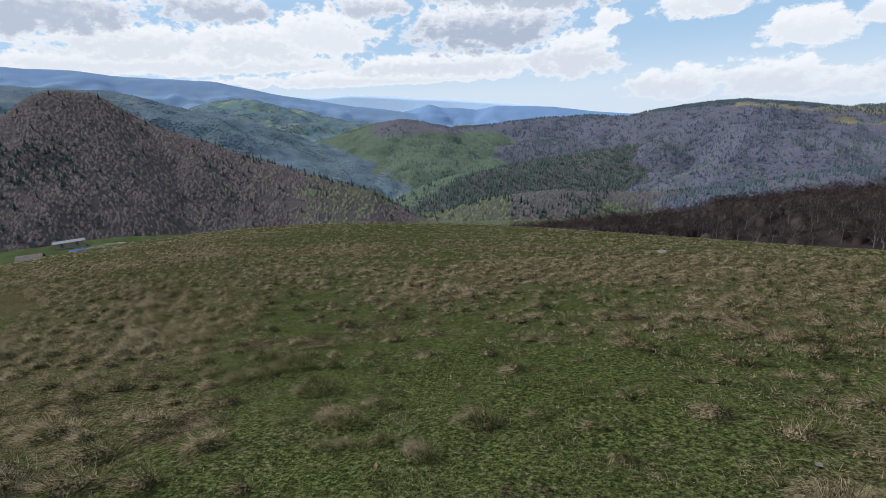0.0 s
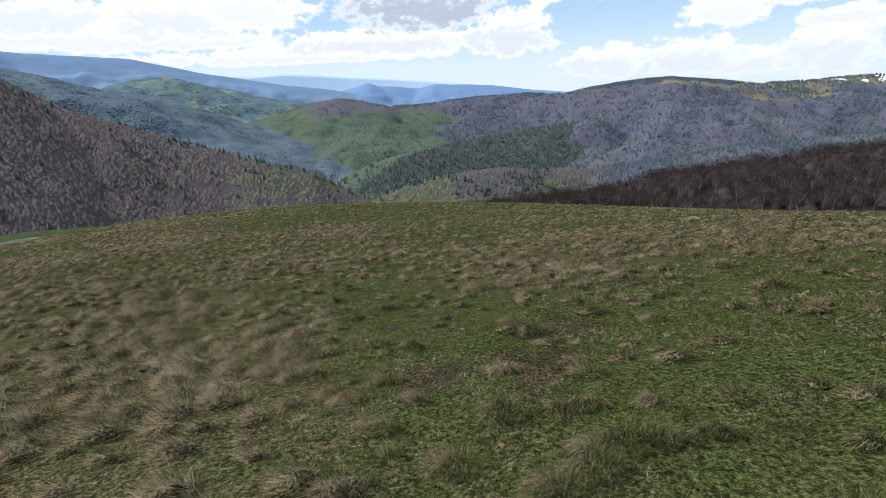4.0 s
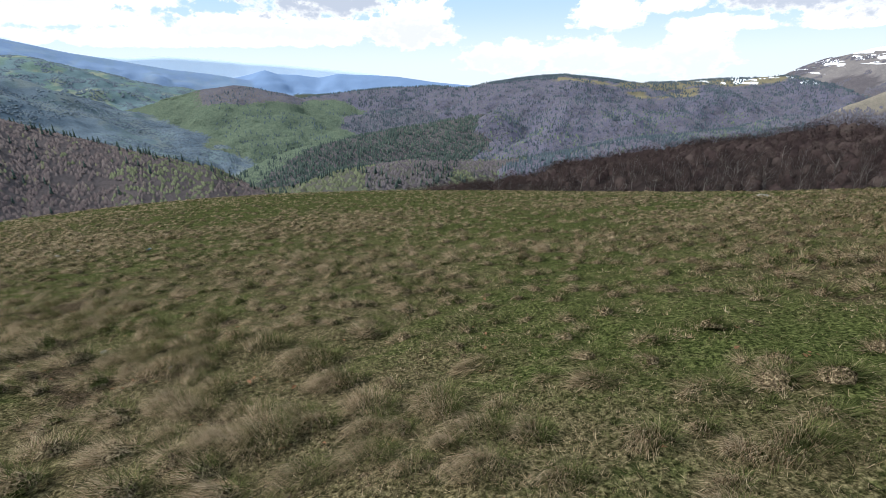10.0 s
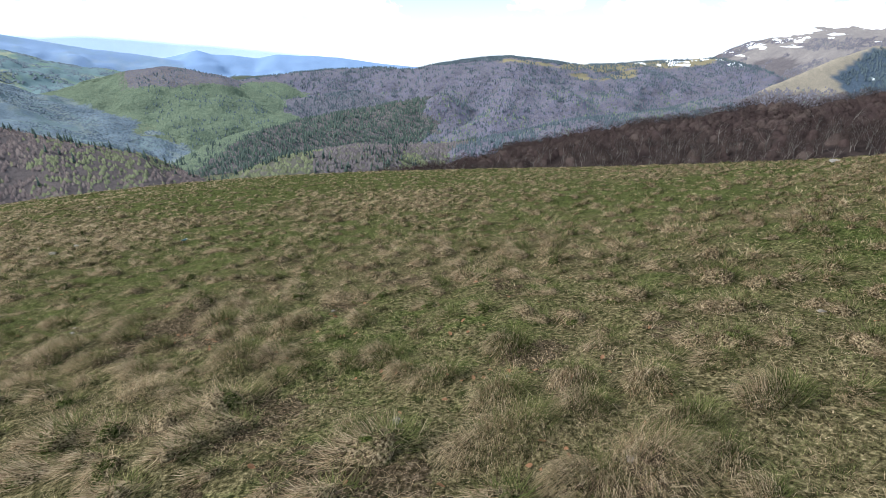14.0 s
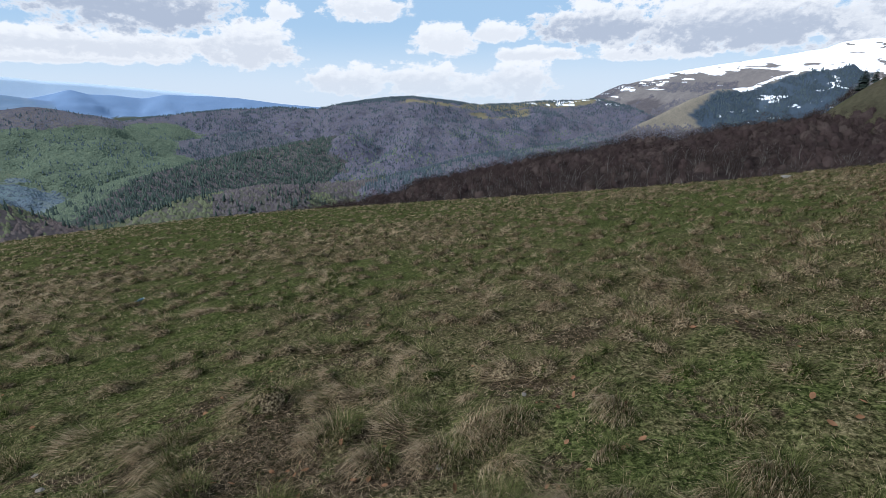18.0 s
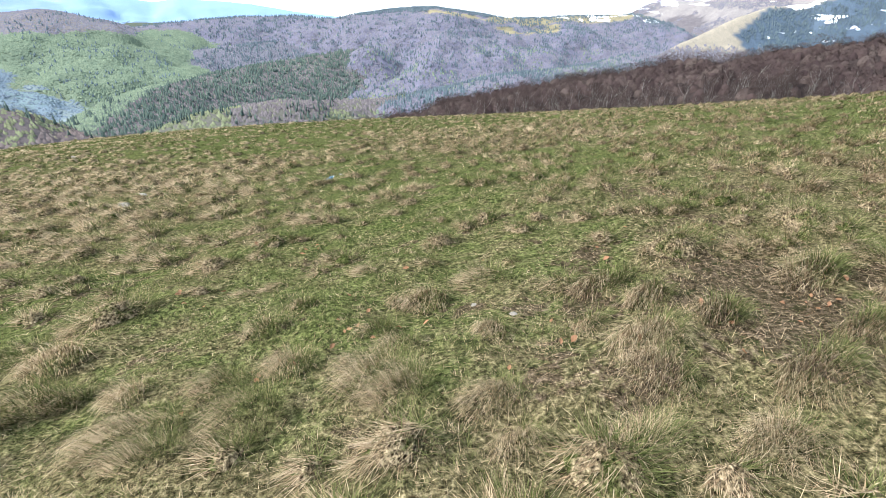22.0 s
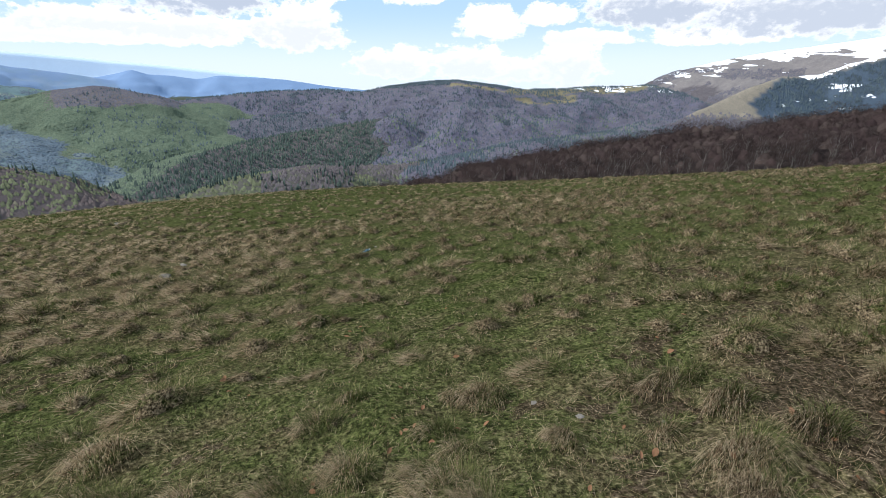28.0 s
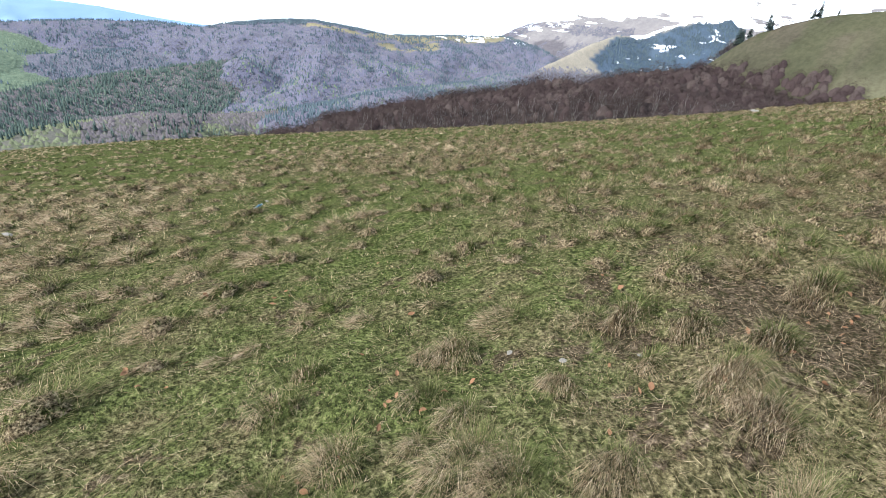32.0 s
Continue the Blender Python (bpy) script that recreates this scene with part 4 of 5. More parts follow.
    open_top = open_land(deg, ELEV, GX, GY, own("long_ridge"))
    conifer = patchy(150, 0.40, 0.62, 9)
    wood("beech_wood", domes(scatter(far & ~open_top & (draw < 0.97 - 0.40 * conifer), 1 / 27), 2.3, 6.8, 4, LOW), BARE_HAZED, "bare purple-grey woods on a long ridge")
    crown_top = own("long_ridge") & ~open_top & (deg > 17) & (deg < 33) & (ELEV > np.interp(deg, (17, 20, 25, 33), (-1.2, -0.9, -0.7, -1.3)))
    wood("spruce_wood", domes(scatter(far & ~open_top & (draw > 0.70 - 0.55 * conifer) & ~crown_top, 1 / 105), 10.5, 4.6, 4, SPIRE), SPRUCE_HAZED, "dark spruces scattered over a long ridge")
    wood("leafing_wood", domes(scatter(far & ~open_top & (ELEV < -4) & (mixed > 0.6), 1 / 420), 6, 8, 5, LOW), FRESH_HAZED, "trees in young leaf among bare woods on a ridge")
    wood("spruce_wood", domes(scatter(crown_top, 1 / 55), 8.5, 6, 5, SPIRE), SPRUCE_HAZED, "dark spruce wood on the rounded top of a ridge")
    wood("spruce_wood", domes(scatter(open_top & (patchy(120, 0.46, 0.52, 7) > 0.5), 1 / 150), 9, 5.5, 5, SPIRE), SPRUCE_HAZED, "spruce groups on high yellow pasture")
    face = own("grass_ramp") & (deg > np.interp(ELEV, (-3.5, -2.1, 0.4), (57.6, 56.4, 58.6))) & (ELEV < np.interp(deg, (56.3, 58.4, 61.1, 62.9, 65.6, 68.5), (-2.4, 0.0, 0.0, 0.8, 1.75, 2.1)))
    wood("spruce_wood", domes(scatter(face & (patchy(60, 0.30, 0.42, 3) > 0.3), 1 / 48), 11, 5.5, 4, SPIRE), SPRUCE_HAZED, "dark spruces on a steep mountain face")
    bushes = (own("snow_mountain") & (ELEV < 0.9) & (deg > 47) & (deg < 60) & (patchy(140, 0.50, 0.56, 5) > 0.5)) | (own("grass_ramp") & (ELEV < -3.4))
    wood("beech_wood", domes(scatter(bushes & (draw < 0.9), 1 / 40), 6, 7.5, 4, LOW), BARE_HAZED, "bare woods below the snow mountain")


build_woods()

# ---- the bare beech belt beyond the pasture ----
def part(name, me, parent, label=""):
    ob = new(name, me)
    ob.parent = parent
    return tagged(ob, label) if label else ob


def beech_meshes(seed):
    """A leafless beech: tapered trunk and forking limbs, and a crown of fine twigs."""
    r = np.random.default_rng(seed)
    tubes, twigs = [], []
    high = 12.0

    def limb(a, way, length, rad, depth):
        pts, p, d = [np.array(a)], np.array(a, float), np.array(way, float)
        k = 4 if depth > 1 else 2
        for _ in range(k):
            d = d + r.normal(0, 0.13, 3) + np.array((0, 0, 0.07))
            d /= np.linalg.norm(d)
            p = p + d * length / k
            pts.append(p.copy())
        tubes.append((pts, rad, rad * 0.45))
        if depth == 0:
            for _ in range(28):
                q = pts[r.integers(1, k + 1)] + r.normal(0, 0.7, 3)
                w = d * 0.6 + r.normal(0, 0.7, 3) + np.array((0, 0, 0.35))
                twigs.append((q, w / np.linalg.norm(w) * r.uniform(0.7, 1.7)))
            return
        for n in range(4 if depth > 1 else 5):
            q = pts[-1] if n == 0 else pts[r.integers(2, k + 1)]
            turn = r.normal(0, 0.75, 3)
            w = d + turn
            w[2] = max(w[2], 0.1)
            w /= np.linalg.norm(w)
            limb(q, w, length * r.uniform(0.55, 0.8), rad * 0.5, depth - 1)

    limb((0, 0, -0.8), (0, 0, 1), 5.0, 0.24, 2)
    v, f = [], []
    for pts, r0, r1 in tubes:
        base = len(v)
        for n, q in enumerate(pts):
            rr = r0 + (r1 - r0) * n / (len(pts) - 1)
            for s in range(3):
                v.append((q[0] + rr * math.cos(s * 2.094), q[1] + rr * math.sin(s * 2.094), q[2]))
        for n in range(len(pts) - 1):
            for s in range(3):
                a, b = base + 3 * n + s, base + 3 * n + (s + 1) % 3
                f.append((a, b, b + 3, a + 3))
    t = np.array([(*q, *w) for q, w in twigs])
    q, w = t[:, :3], t[:, 3:]
    side = np.cross(w, r.normal(size=w.shape))
    side = side / (np.linalg.norm(side, axis=1, keepdims=True) + 1e-6) * 0.035
    tv = np.stack([q - side, q + side, q + w], 1).reshape(-1, 3)
    return mesh_from("trunk", v, f, BARK), mesh_from("crown", tv, np.arange(len(tv)).reshape(-1, 3), TWIG, smooth=False)


def build_belt():
    turn = np.degrees(GB)
    belt = own("beech_belt") | ((GOWNER < 0) & (turn > 3) & (turn < 82) & (GR > 330) & (GR < 540)) | (own("green_knoll") & (turn < 80.5) & (np.degrees(np.arctan2(GZ, GR)) < np.interp(turn, (66, 76, 80.5), (-2.6, -2.7, -3.9))))
    foot = own("green_knoll") & belt
    at = np.concatenate([scatter(belt & ~foot, 1 / 44), scatter(foot, 1 / 24)])
    at = at[np.argsort(np.hypot(at[:, 0], at[:, 1]))]
    first = []
    for k in range(5):
        trunk, crown = beech_meshes(50 + k)
        tree = new("beech_tree")
        part("trunk", trunk, tree)
        part("crown", crown, tree, "fine brown leafless twigs")
        tagged(tree, "bare brown beech tree at the edge of the wood", "tree", "beeches along the pasture")
        first.append(tree)
    far_at = []
    used = 0
    for n, p in enumerate(at):
        if used < 290 and n % 3 != 2:
            k = used % 5
            size = rng.uniform(0.9, 1.7)
            m = pose(p[0], p[1], p[2], 0, 0, rng.uniform(0, 360))
            if used < 5:
                tree = first[k]
                tree.matrix_basis = m
            else:
                tree = copy_thing(first[k], m)
            tree.scale = (size, size, size * rng.uniform(0.9, 1.15))
            used += 1
        else:
            far_at.append(p)
    rest = np.array(far_at)
    wood("beech_thicket", domes(rest, 5.5, 7.5, 6, ((-0.6, 0.58), (0.40, 0.48), (0.80, 0.28))), TWIG, "lower brown boughs of a dense beech wood")
    wood("beech_wood", twiggy_crowns(rest, 12.5, 11.0, 150, 0.14, 0.075), TWIG, "dense bare brown beech twigs, wood behind the pasture")
    return first


BEECHES = build_belt()

# ---- grass of the pasture ----
FOOTPATH = np.array(((13.6, -13.4), (12.2, -12.3), (8.9, -9.3), (6.4, -6.8), (3.2, -3.8), (1.2, -1.0), (-0.8, 0.3), (-2.2, 1.4)))


def from_track(x, y):
    """How far a place lies from the verge of the footpath, and whether on its open, northern side."""
    best, ahead = np.full(x.shape, 1e9), np.zeros(x.shape)
    for a, b in zip(FOOTPATH[:-1], FOOTPATH[1:]):
        v = b - a
        s = np.clip(((x - a[0]) * v[0] + (y - a[1]) * v[1]) / (v @ v), 0, 1)
        px, py = x - a[0] - s * v[0], y - a[1] - s * v[1]
        d = np.hypot(px, py)
        near = d < best
        best, ahead = np.where(near, d, best), np.where(near, 0.45 * px + 0.89 * py, ahead)
    return best - 1.15, ahead


def turf_height(x, y):
    return pasture(x, y) + hummocks(x, y)


def spread(lo, hi, per_m2):
    """Random places on the pasture between two distances from the path, on its open side."""
    reach = hi + 2
    x0, x1, y0, y1 = -2.2 - reach, 13.6 + reach, -13.4, 1.4 + reach
    n = int((x1 - x0) * (y1 - y0) * per_m2)
    x, y = rng.uniform(x0, x1, n), rng.uniform(y0, y1, n)
    d, ahead = from_track(x, y)
    ok = (d >= lo) & (d < hi) & (ahead > -1.3)
    return x[ok], y[ok], d[ok]


def blades(base, way, length, width, droop, joints):
    """Blades from their feet: way is the lean, droop the bend. joints 1 gives one triangle, 2 gives three."""
    n = len(base)
    side = np.stack([-way[:, 1], way[:, 0], np.zeros(n)], 1)
    side = side / (np.linalg.norm(side, axis=1, keepdims=True) + 1e-6)
    turn = rng.normal(0, 0.5, (n, 1))
    side = side * np.cos(turn) + np.stack([way[:, 0], way[:, 1], np.zeros(n)], 1) * np.sin(turn)
    side = side * width[:, None] / 2
    out = np.stack([way[:, 0], way[:, 1], np.zeros(n)], 1)
    up = np.array((0, 0, 1.0))
    tip = base + out * (length * np.sin(droop))[:, None] + up * (length * np.cos(droop))[:, None]
    # the broad side is turned to the sky
    flip = np.cross(2 * side, tip - base)[:, 2] < 0
    side[flip] *= -1
    facing = np.cross(side, tip - base)
    facing = facing / (np.linalg.norm(facing, axis=1, keepdims=True) + 1e-9) * 0.9 + np.array((0, 0, 0.25))
    if joints == 1:
        v = np.stack([base - side, base + side, tip], 1)
        f = np.arange(n * 3).reshape(-1, 3)
        return v.reshape(-1, 3), f, np.repeat(facing, 3, 0)
    mid = base + out * (length * 0.58 * np.sin(droop * 0.45))[:, None] + up * (length * 0.58 * np.cos(droop * 0.45))[:, None]
    v = np.stack([base - side, base + side, mid - side * 0.8, mid + side * 0.8, tip], 1)
    f = (np.arange(n) * 5)[:, None, None] + np.array(((0, 1, 2), (1, 3, 2), (2, 3, 4)))
    return v.reshape(-1, 3), f.reshape(-1, 3), np.repeat(facing, 5, 0)


def heading(n, bias=(0.0, 0.0), spread_=1.0):
    a = rng.random(n) * 6.2832
    w = np.stack([np.cos(a) * spread_ + bias[0], np.sin(a) * spread_ + bias[1]], 1)
    return w / (np.linalg.norm(w, axis=1, keepdims=True) + 1e-6)


def grass(name, parts_, mat, label):
    verts, faces, facing, n = [], [], [], 0
    for v, f, w in parts_:
        verts.append(v)
        faces.append(f + n)
        facing.append(w / (np.linalg.norm(w, axis=1, keepdims=True) + 1e-9))
        n += len(v)
    ob = new(name, mesh_from(name, np.concatenate(verts), np.concatenate(faces), mat, smooth=True, normals=np.concatenate(facing)))
    return tagged(ob, label, "grass", kind="stuff")


# the larger tussocks beside the path: x, y, radius
TUSSOCKS_START = [
    (13.24, -10.96, 0.16), (11.96, -9.65, 0.27), (11.33, -8.86, 0.29), (11.08, -9.05, 0.21), (11.41, -10.37, 0.19), (11.72, -10.41, 0.11),
    (12.92, -10.79, 0.11), (12.19, -11.33, 0.12), (8.25, -7.35, 0.27), (10.71, -10.89, 0.33), (11.22, -6.47, 0.30), (12.25, -7.58, 0.21),
    (13.88, -9.23, 0.21), (15.23, -10.44, 0.19), (15.61, -10.75, 0.24), (15.24, -8.40, 0.36), (14.51, -5.53, 0.42), (9.89, -10.47, 0.43), (10.98, -11.34, 0.30),
]
TUSSOCKS_MIDDLE = [
    (7.51, -6.56, 0.26), (7.22, -6.07, 0.16), (6.71, -5.47, 0.31), (9.38, -4.70, 0.22), (8.90, -5.18, 0.26), (8.65, -5.38, 0.17), (11.09, -6.05, 0.19),
    (13.13, -4.15, 0.26), (10.91, -3.71, 0.28), (6.14, -4.79, 0.29), (9.72, -6.87, 0.10), (11.07, -6.43, 0.15), (9.51, -7.43, 0.13), (9.79, -7.55, 0.16),
    (3.80, -1.72, 0.35), (3.24, -1.24, 0.44), (2.57, -1.01, 0.33), (3.78, -0.22, 0.28), (2.87, 0.20, 0.26), (1.62, 0.09, 0.36), (4.70, -1.62, 0.25),
    (6.16, 0.08, 0.39), (5.16, -2.20, 0.37), (4.76, -1.15, 0.18), (6.83, -0.89, 0.24), (1.66, 0.74, 0.36), (0.31, 1.50, 0.24),
]
TUSSOCKS_END = [
    (-2.69, 4.44, 0.55), (-3.50, 6.71, 0.24), (-1.54, 4.27, 0.14), (-1.99, 5.02, 0.25), (-0.40, 3.83, 0.11), (-1.08, 2.81, 0.13), (-1.33, 2.80, 0.10),
    (-0.07, 2.41, 0.14), (-0.24, 3.33, 0.25), (1.04, 2.79, 0.47), (1.32, 2.04, 0.27), (0.31, 4.53, 0.17), (-1.41, 5.30, 0.21), (-0.43, 6.11, 0.18), (0.90, 4.18, 0.17),
]


def apart(x, y, gap):
    """Keep one place to a cell, so that tussocks stand clear of one another."""
    cell = np.floor(x / gap).astype(np.int64) * 100003 + np.floor(y / gap + 0.5 * (np.floor(x / gap) % 2)).astype(np.int64)
    first = np.unique(cell, return_index=True)[1]
    keep = np.zeros(len(x), bool)
    keep[first] = True
    return keep


def tussock_places():
    """Where tussocks stand and how wide they are: the larger ones beside the path, then many more, thick in the drifts."""
    big = np.array(TUSSOCKS_START + TUSSOCKS_MIDDLE + TUSSOCKS_END)
    x, y, rad = [big[:, 0]], [big[:, 1]], [np.minimum(big[:, 2] * 0.62, 0.22)]
    for lo, hi, gap, size in ((-1.2, 6, 0.36, 1.0), (6, 13, 0.42, 1.05), (13, 26, 0.52, 1.2), (26, 62, 0.85, 1.5)):
        a, b, d = spread(lo, hi, 5 / gap**2)
        ok = apart(a, b, gap)
        a, b, d = a[ok], b[ok], d[ok]
        dry = dryness(a, b)
        ok = rng.random(len(a)) < 0.34 + 0.18 * (lo > 5) + 0.9 * dry - 0.4 * worn(a, b)
        ok &= np.min(np.hypot(a[:, None] - big[:, 0], b[:, None] - big[:, 1]) - 0.6 * big[:, 2], axis=1) > 0.12
        a, b, d, dry = a[ok], b[ok], d[ok], dry[ok]
        x.append(a)
        y.append(b)
        rad.append((0.082 + 0.055 * dry) * rng.uniform(0.55, 1.5, len(a)) * size)
    x, y, rad = (np.concatenate(v) for v in (x, y, rad))
    return x, y, rad

TUSSOCKS = tussock_places()


def tussock_map(cell=0.05):
    """A plan of the ground that tussocks stand on, in small squares."""
    plan = np.zeros((2700, 2200), bool)
    x, y, rad = TUSSOCKS
    for k in range(len(x)):
        i, j, r = int((x[k] + 68) / cell), int((y[k] + 16) / cell), max(1, int(0.75 * rad[k] / cell))
        plan[max(i - r, 0):i + r, max(j - r, 0):j + r] = True
    return plan


TAKEN = tussock_map()


def on_tussock(x, y, cell=0.05):
    return TAKEN[np.clip(((x + 68) / cell).astype(int), 0, 2699), np.clip(((y + 16) / cell).astype(int), 0, 2199)]


def build_short_grass():
    """Short grazed turf: small tufts of blades that spread from one foot, green or withered."""
    green, straw = [], []
    for lo, hi, tufts, each, tall, wide in ((-1.2, -0.3, 110, 9, 0.034, 0.0030), (-0.3, 1.2, 820, 12, 0.036, 0.0024), (1.2, 2.6, 520, 11, 0.038, 0.0034), (2.6, 4.6, 300, 9, 0.042, 0.0055),
                                            (4.6, 8, 190, 8, 0.048, 0.010), (8, 14, 80, 7, 0.056, 0.016), (14, 26, 25, 6, 0.065, 0.032), (26, 58, 7, 5, 0.09, 0.065)):
        x, y, d = spread(lo, hi, tufts)
        dry, bare = dryness(x, y), worn(x, y)
        thick = rough(x / 0.30 + 7, y / 0.24, 2)
        keep = ~on_tussock(x, y) & (rng.random(len(x)) < (1 - 0.85 * bare) * (0.16 + 0.95 * step(thick, 0.36, 0.58)))
        x, y, dry, bare = x[keep], y[keep], dry[keep], bare[keep]
        lush = 0.35 + 1.35 * rough(x / 0.42, y / 0.34 + 3, 3) ** 1.3
        is_dry = rng.random(len(x)) < 0.04 + 0.40 * dry + 0.3 * bare + 0.14 * (lo > 2)
        lean = heading(len(x)) * rng.uniform(0, 0.8, len(x))[:, None] + np.array((-0.25, -0.1))
        i = np.repeat(np.arange(len(x)), each)
        n = len(i)
        out = heading(n)
        foot = out * (rng.random(n) ** 0.5 * (0.020 + 0.9 * wide))[:, None]
        px, py = x[i] + foot[:, 0], y[i] + foot[:, 1]
        base = np.stack([px, py, turf_height(px, py) - 0.006], 1)
        way = out + lean[i]
        way /= np.linalg.norm(way, axis=1, keepdims=True) + 1e-6
        ln = tall * lush[i] * rng.uniform(0.5, 1.4, n) * np.where(is_dry[i], 1.2, 1.0)
        droop = np.where(is_dry[i], rng.uniform(0.6, 1.45, n), rng.uniform(0.15, 1.15, n))
        w = wide * rng.uniform(0.6, 1.3, n)
        for pick, store in ((~is_dry[i], green), (is_dry[i], straw)):
            store.append(blades(base[pick], way[pick], ln[pick], w[pick], droop[pick], 1))
    # fallen straw lying flat between the tufts
    for lo, hi, dense, wide in ((-0.5, 1.7, 2500, 0.0018), (1.7, 4.2, 1100, 0.0032), (4.2, 8.5, 300, 0.007)):
        x, y, d = spread(lo, hi, dense)
        ok = rng.random(len(x)) < 0.06 + 0.26 * dryness(x, y) + 0.42 * worn(x, y)
        x, y = x[ok], y[ok]
        n = len(x)
        base = np.stack([x, y, turf_height(x, y) + 0.003], 1)
        straw.append(blades(base, heading(n), rng.uniform(0.025, 0.095, n), wide * rng.uniform(0.6, 1.3, n), rng.uniform(1.2, 1.56, n), 1))
    grass("green_grass", green, GREEN_BLADE, "short grazed green grass of the mountain pasture")
    grass("straw", straw, STRAW_BLADE, "short dry straw lying and standing among the green grass")


def hearts(x, y, rad, d):
    """The low matted mounds that the blades stand on."""
    ok = (d > 1.9) & (d < 22)
    x, y, rad = x[ok], y[ok], rad[ok] * 0.8
    n, around = len(x), 7
    a = np.arange(around) * (6.2832 / around) + rng.random((n, 1)) * 6.28
    rings = []
    for out, up in ((1.0, -0.05), (0.72, 0.42), (0.32, 0.66)):
        r = rad[:, None] * out * rng.uniform(0.8, 1.2, (n, around))
        px, py = x[:, None] + r * np.cos(a), y[:, None] + r * np.sin(a)
        rings.append(np.stack([px, py, turf_height(px, py) + np.minimum(rad, 0.3)[:, None] * up * rng.uniform(0.7, 1.2, (n, around))], -1))
    top = np.stack([x, y, turf_height(x, y) + np.minimum(rad, 0.3) * 0.70], 1)[:, None]
    v = np.concatenate([*rings, top], 1)
    f = []
    for k in range(around):
        m = (k + 1) % around
        for lvl in (0, around):
            f += [(lvl + k, lvl + m, lvl + around + m), (lvl + k, lvl + around + m, lvl + around + k)]
        f.append((2 * around + k, 2 * around + m, 3 * around))
    f = (np.arange(n) * (3 * around + 1))[:, None, None] + np.array(f)
    ob = new("tussock_mat", mesh_from("tussock_mat", v.reshape(-1, 3), f.reshape(-1, 3), THATCH))
    tagged(ob, "low mounds of matted pale straw under the tussocks", "grass", kind="stuff")


def build_tussocks():
    x, y, rad = TUSSOCKS
    d = from_track(x, y)[0]
    d = np.where(d < 0, 2.0, d)
    dry = dryness(x, y)
    count = ((rad / 0.2) ** 1.3 * 1650 / (1 + (d / 2.1) ** 1.5) + 36).astype(int)
    hearts(x, y, rad, d)
    i = np.repeat(np.arange(len(x)), count)
    n = len(i)
    off = heading(n) * np.sqrt(rng.random(n))[:, None]
    stretch = rng.uniform(0.9, 1.6, len(x))[i]
    px, py = x[i] + off[:, 0] * rad[i] * stretch, y[i] + off[:, 1] * rad[i] / stretch
    dome = 0.62 * np.minimum(rad[i], 0.2) * (1 - np.hypot(off[:, 0], off[:, 1]) ** 2)
    base = np.stack([px, py, turf_height(px, py) - 0.01 + dome], 1)
    lean = np.array((-0.65, -0.25)) + rng.normal(0, 0.35, (len(x), 2))[i]
    # the feet of a tussock stay green, most of all on its sheltered side
    lee = off @ np.array((0.92, -0.38))
    own_green = np.clip(0.72 - 0.42 * step(d, 1.5, 8) - 0.45 * dry + rng.normal(0, 0.16, len(x)), 0.05, 0.9)[i]
    fresh = rng.random(n) < np.clip(own_green + 0.55 * lee, 0.03, 0.95)
    way = off * np.where(fresh, 1.0, 0.55 - 0.25 * step(d[i], 1, 4))[:, None] + lean * np.where(fresh, 0.4, 1.1)[:, None] + heading(n) * 0.40
    way /= np.linalg.norm(way, axis=1, keepdims=True) + 1e-6
    dist = d[i]
    length = np.minimum((0.065 + 0.42 * rad[i]) * rng.uniform(0.35, 1.25, n), 0.18) * (1 + 0.25 * step(dist, 2, 5) - 0.50 * step(dist, 6, 16))
    width = np.clip(0.0011 + 0.0012 * dist, 0.0012, 0.045) * rng.uniform(0.7, 1.3, n)
    combed = step(dist, 1.0, 4.0)
    droop = np.clip(0.82 + 0.60 * np.hypot(off[:, 0], off[:, 1]) * (1 - combed) + 0.38 * combed + 0.12 * step(dist, 6, 14) + rng.normal(0, 0.25, n), 0.1, 1.5)
    green, straw = [], []
    for pick, store in ((fresh, green), (~fresh, straw)):
        for part_, joints in ((pick & (dist < 1.5), 2), (pick & (dist >= 1.5), 1)):
            store.append(blades(base[part_], way[part_], length[part_], width[part_], droop[part_] * (0.7 if store is green else 1.0), joints))
    grass("dry_tussocks", straw, STRAW_BLADE, "pale dry grass tussocks bent over by winter snow")
    grass("tussock_shoots", green, GREEN_BLADE, "green shoots coming up at the feet of the tussocks")


build_short_grass()
build_tussocks()


# ---- small things on the pasture ----
def solid(name, bm, mat):
    me = bpy.data.meshes.new(name)
    bm.to_mesh(me)
    bm.free()
    me.materials.append(mat)
    return me


def lump(seed, flat, mat, name, facets=2):
    r = np.random.default_rng(seed)
    bm = bmesh.new()
    bmesh.ops.create_icosphere(bm, subdivisions=facets, radius=1)
    for v in bm.verts:
        k = 1 + 0.5 * noise.noise(v.co * 1.7 + Vector((seed, 0, 0))) + r.uniform(-0.05, 0.05)
        v.co = Vector((v.co.x * k, v.co.y * k * 0.8, v.co.z * k * flat))
    return solid(name, bm, mat)


def ground_at(x, y):
    return float(turf_height(np.array([x]), np.array([y]))[0])


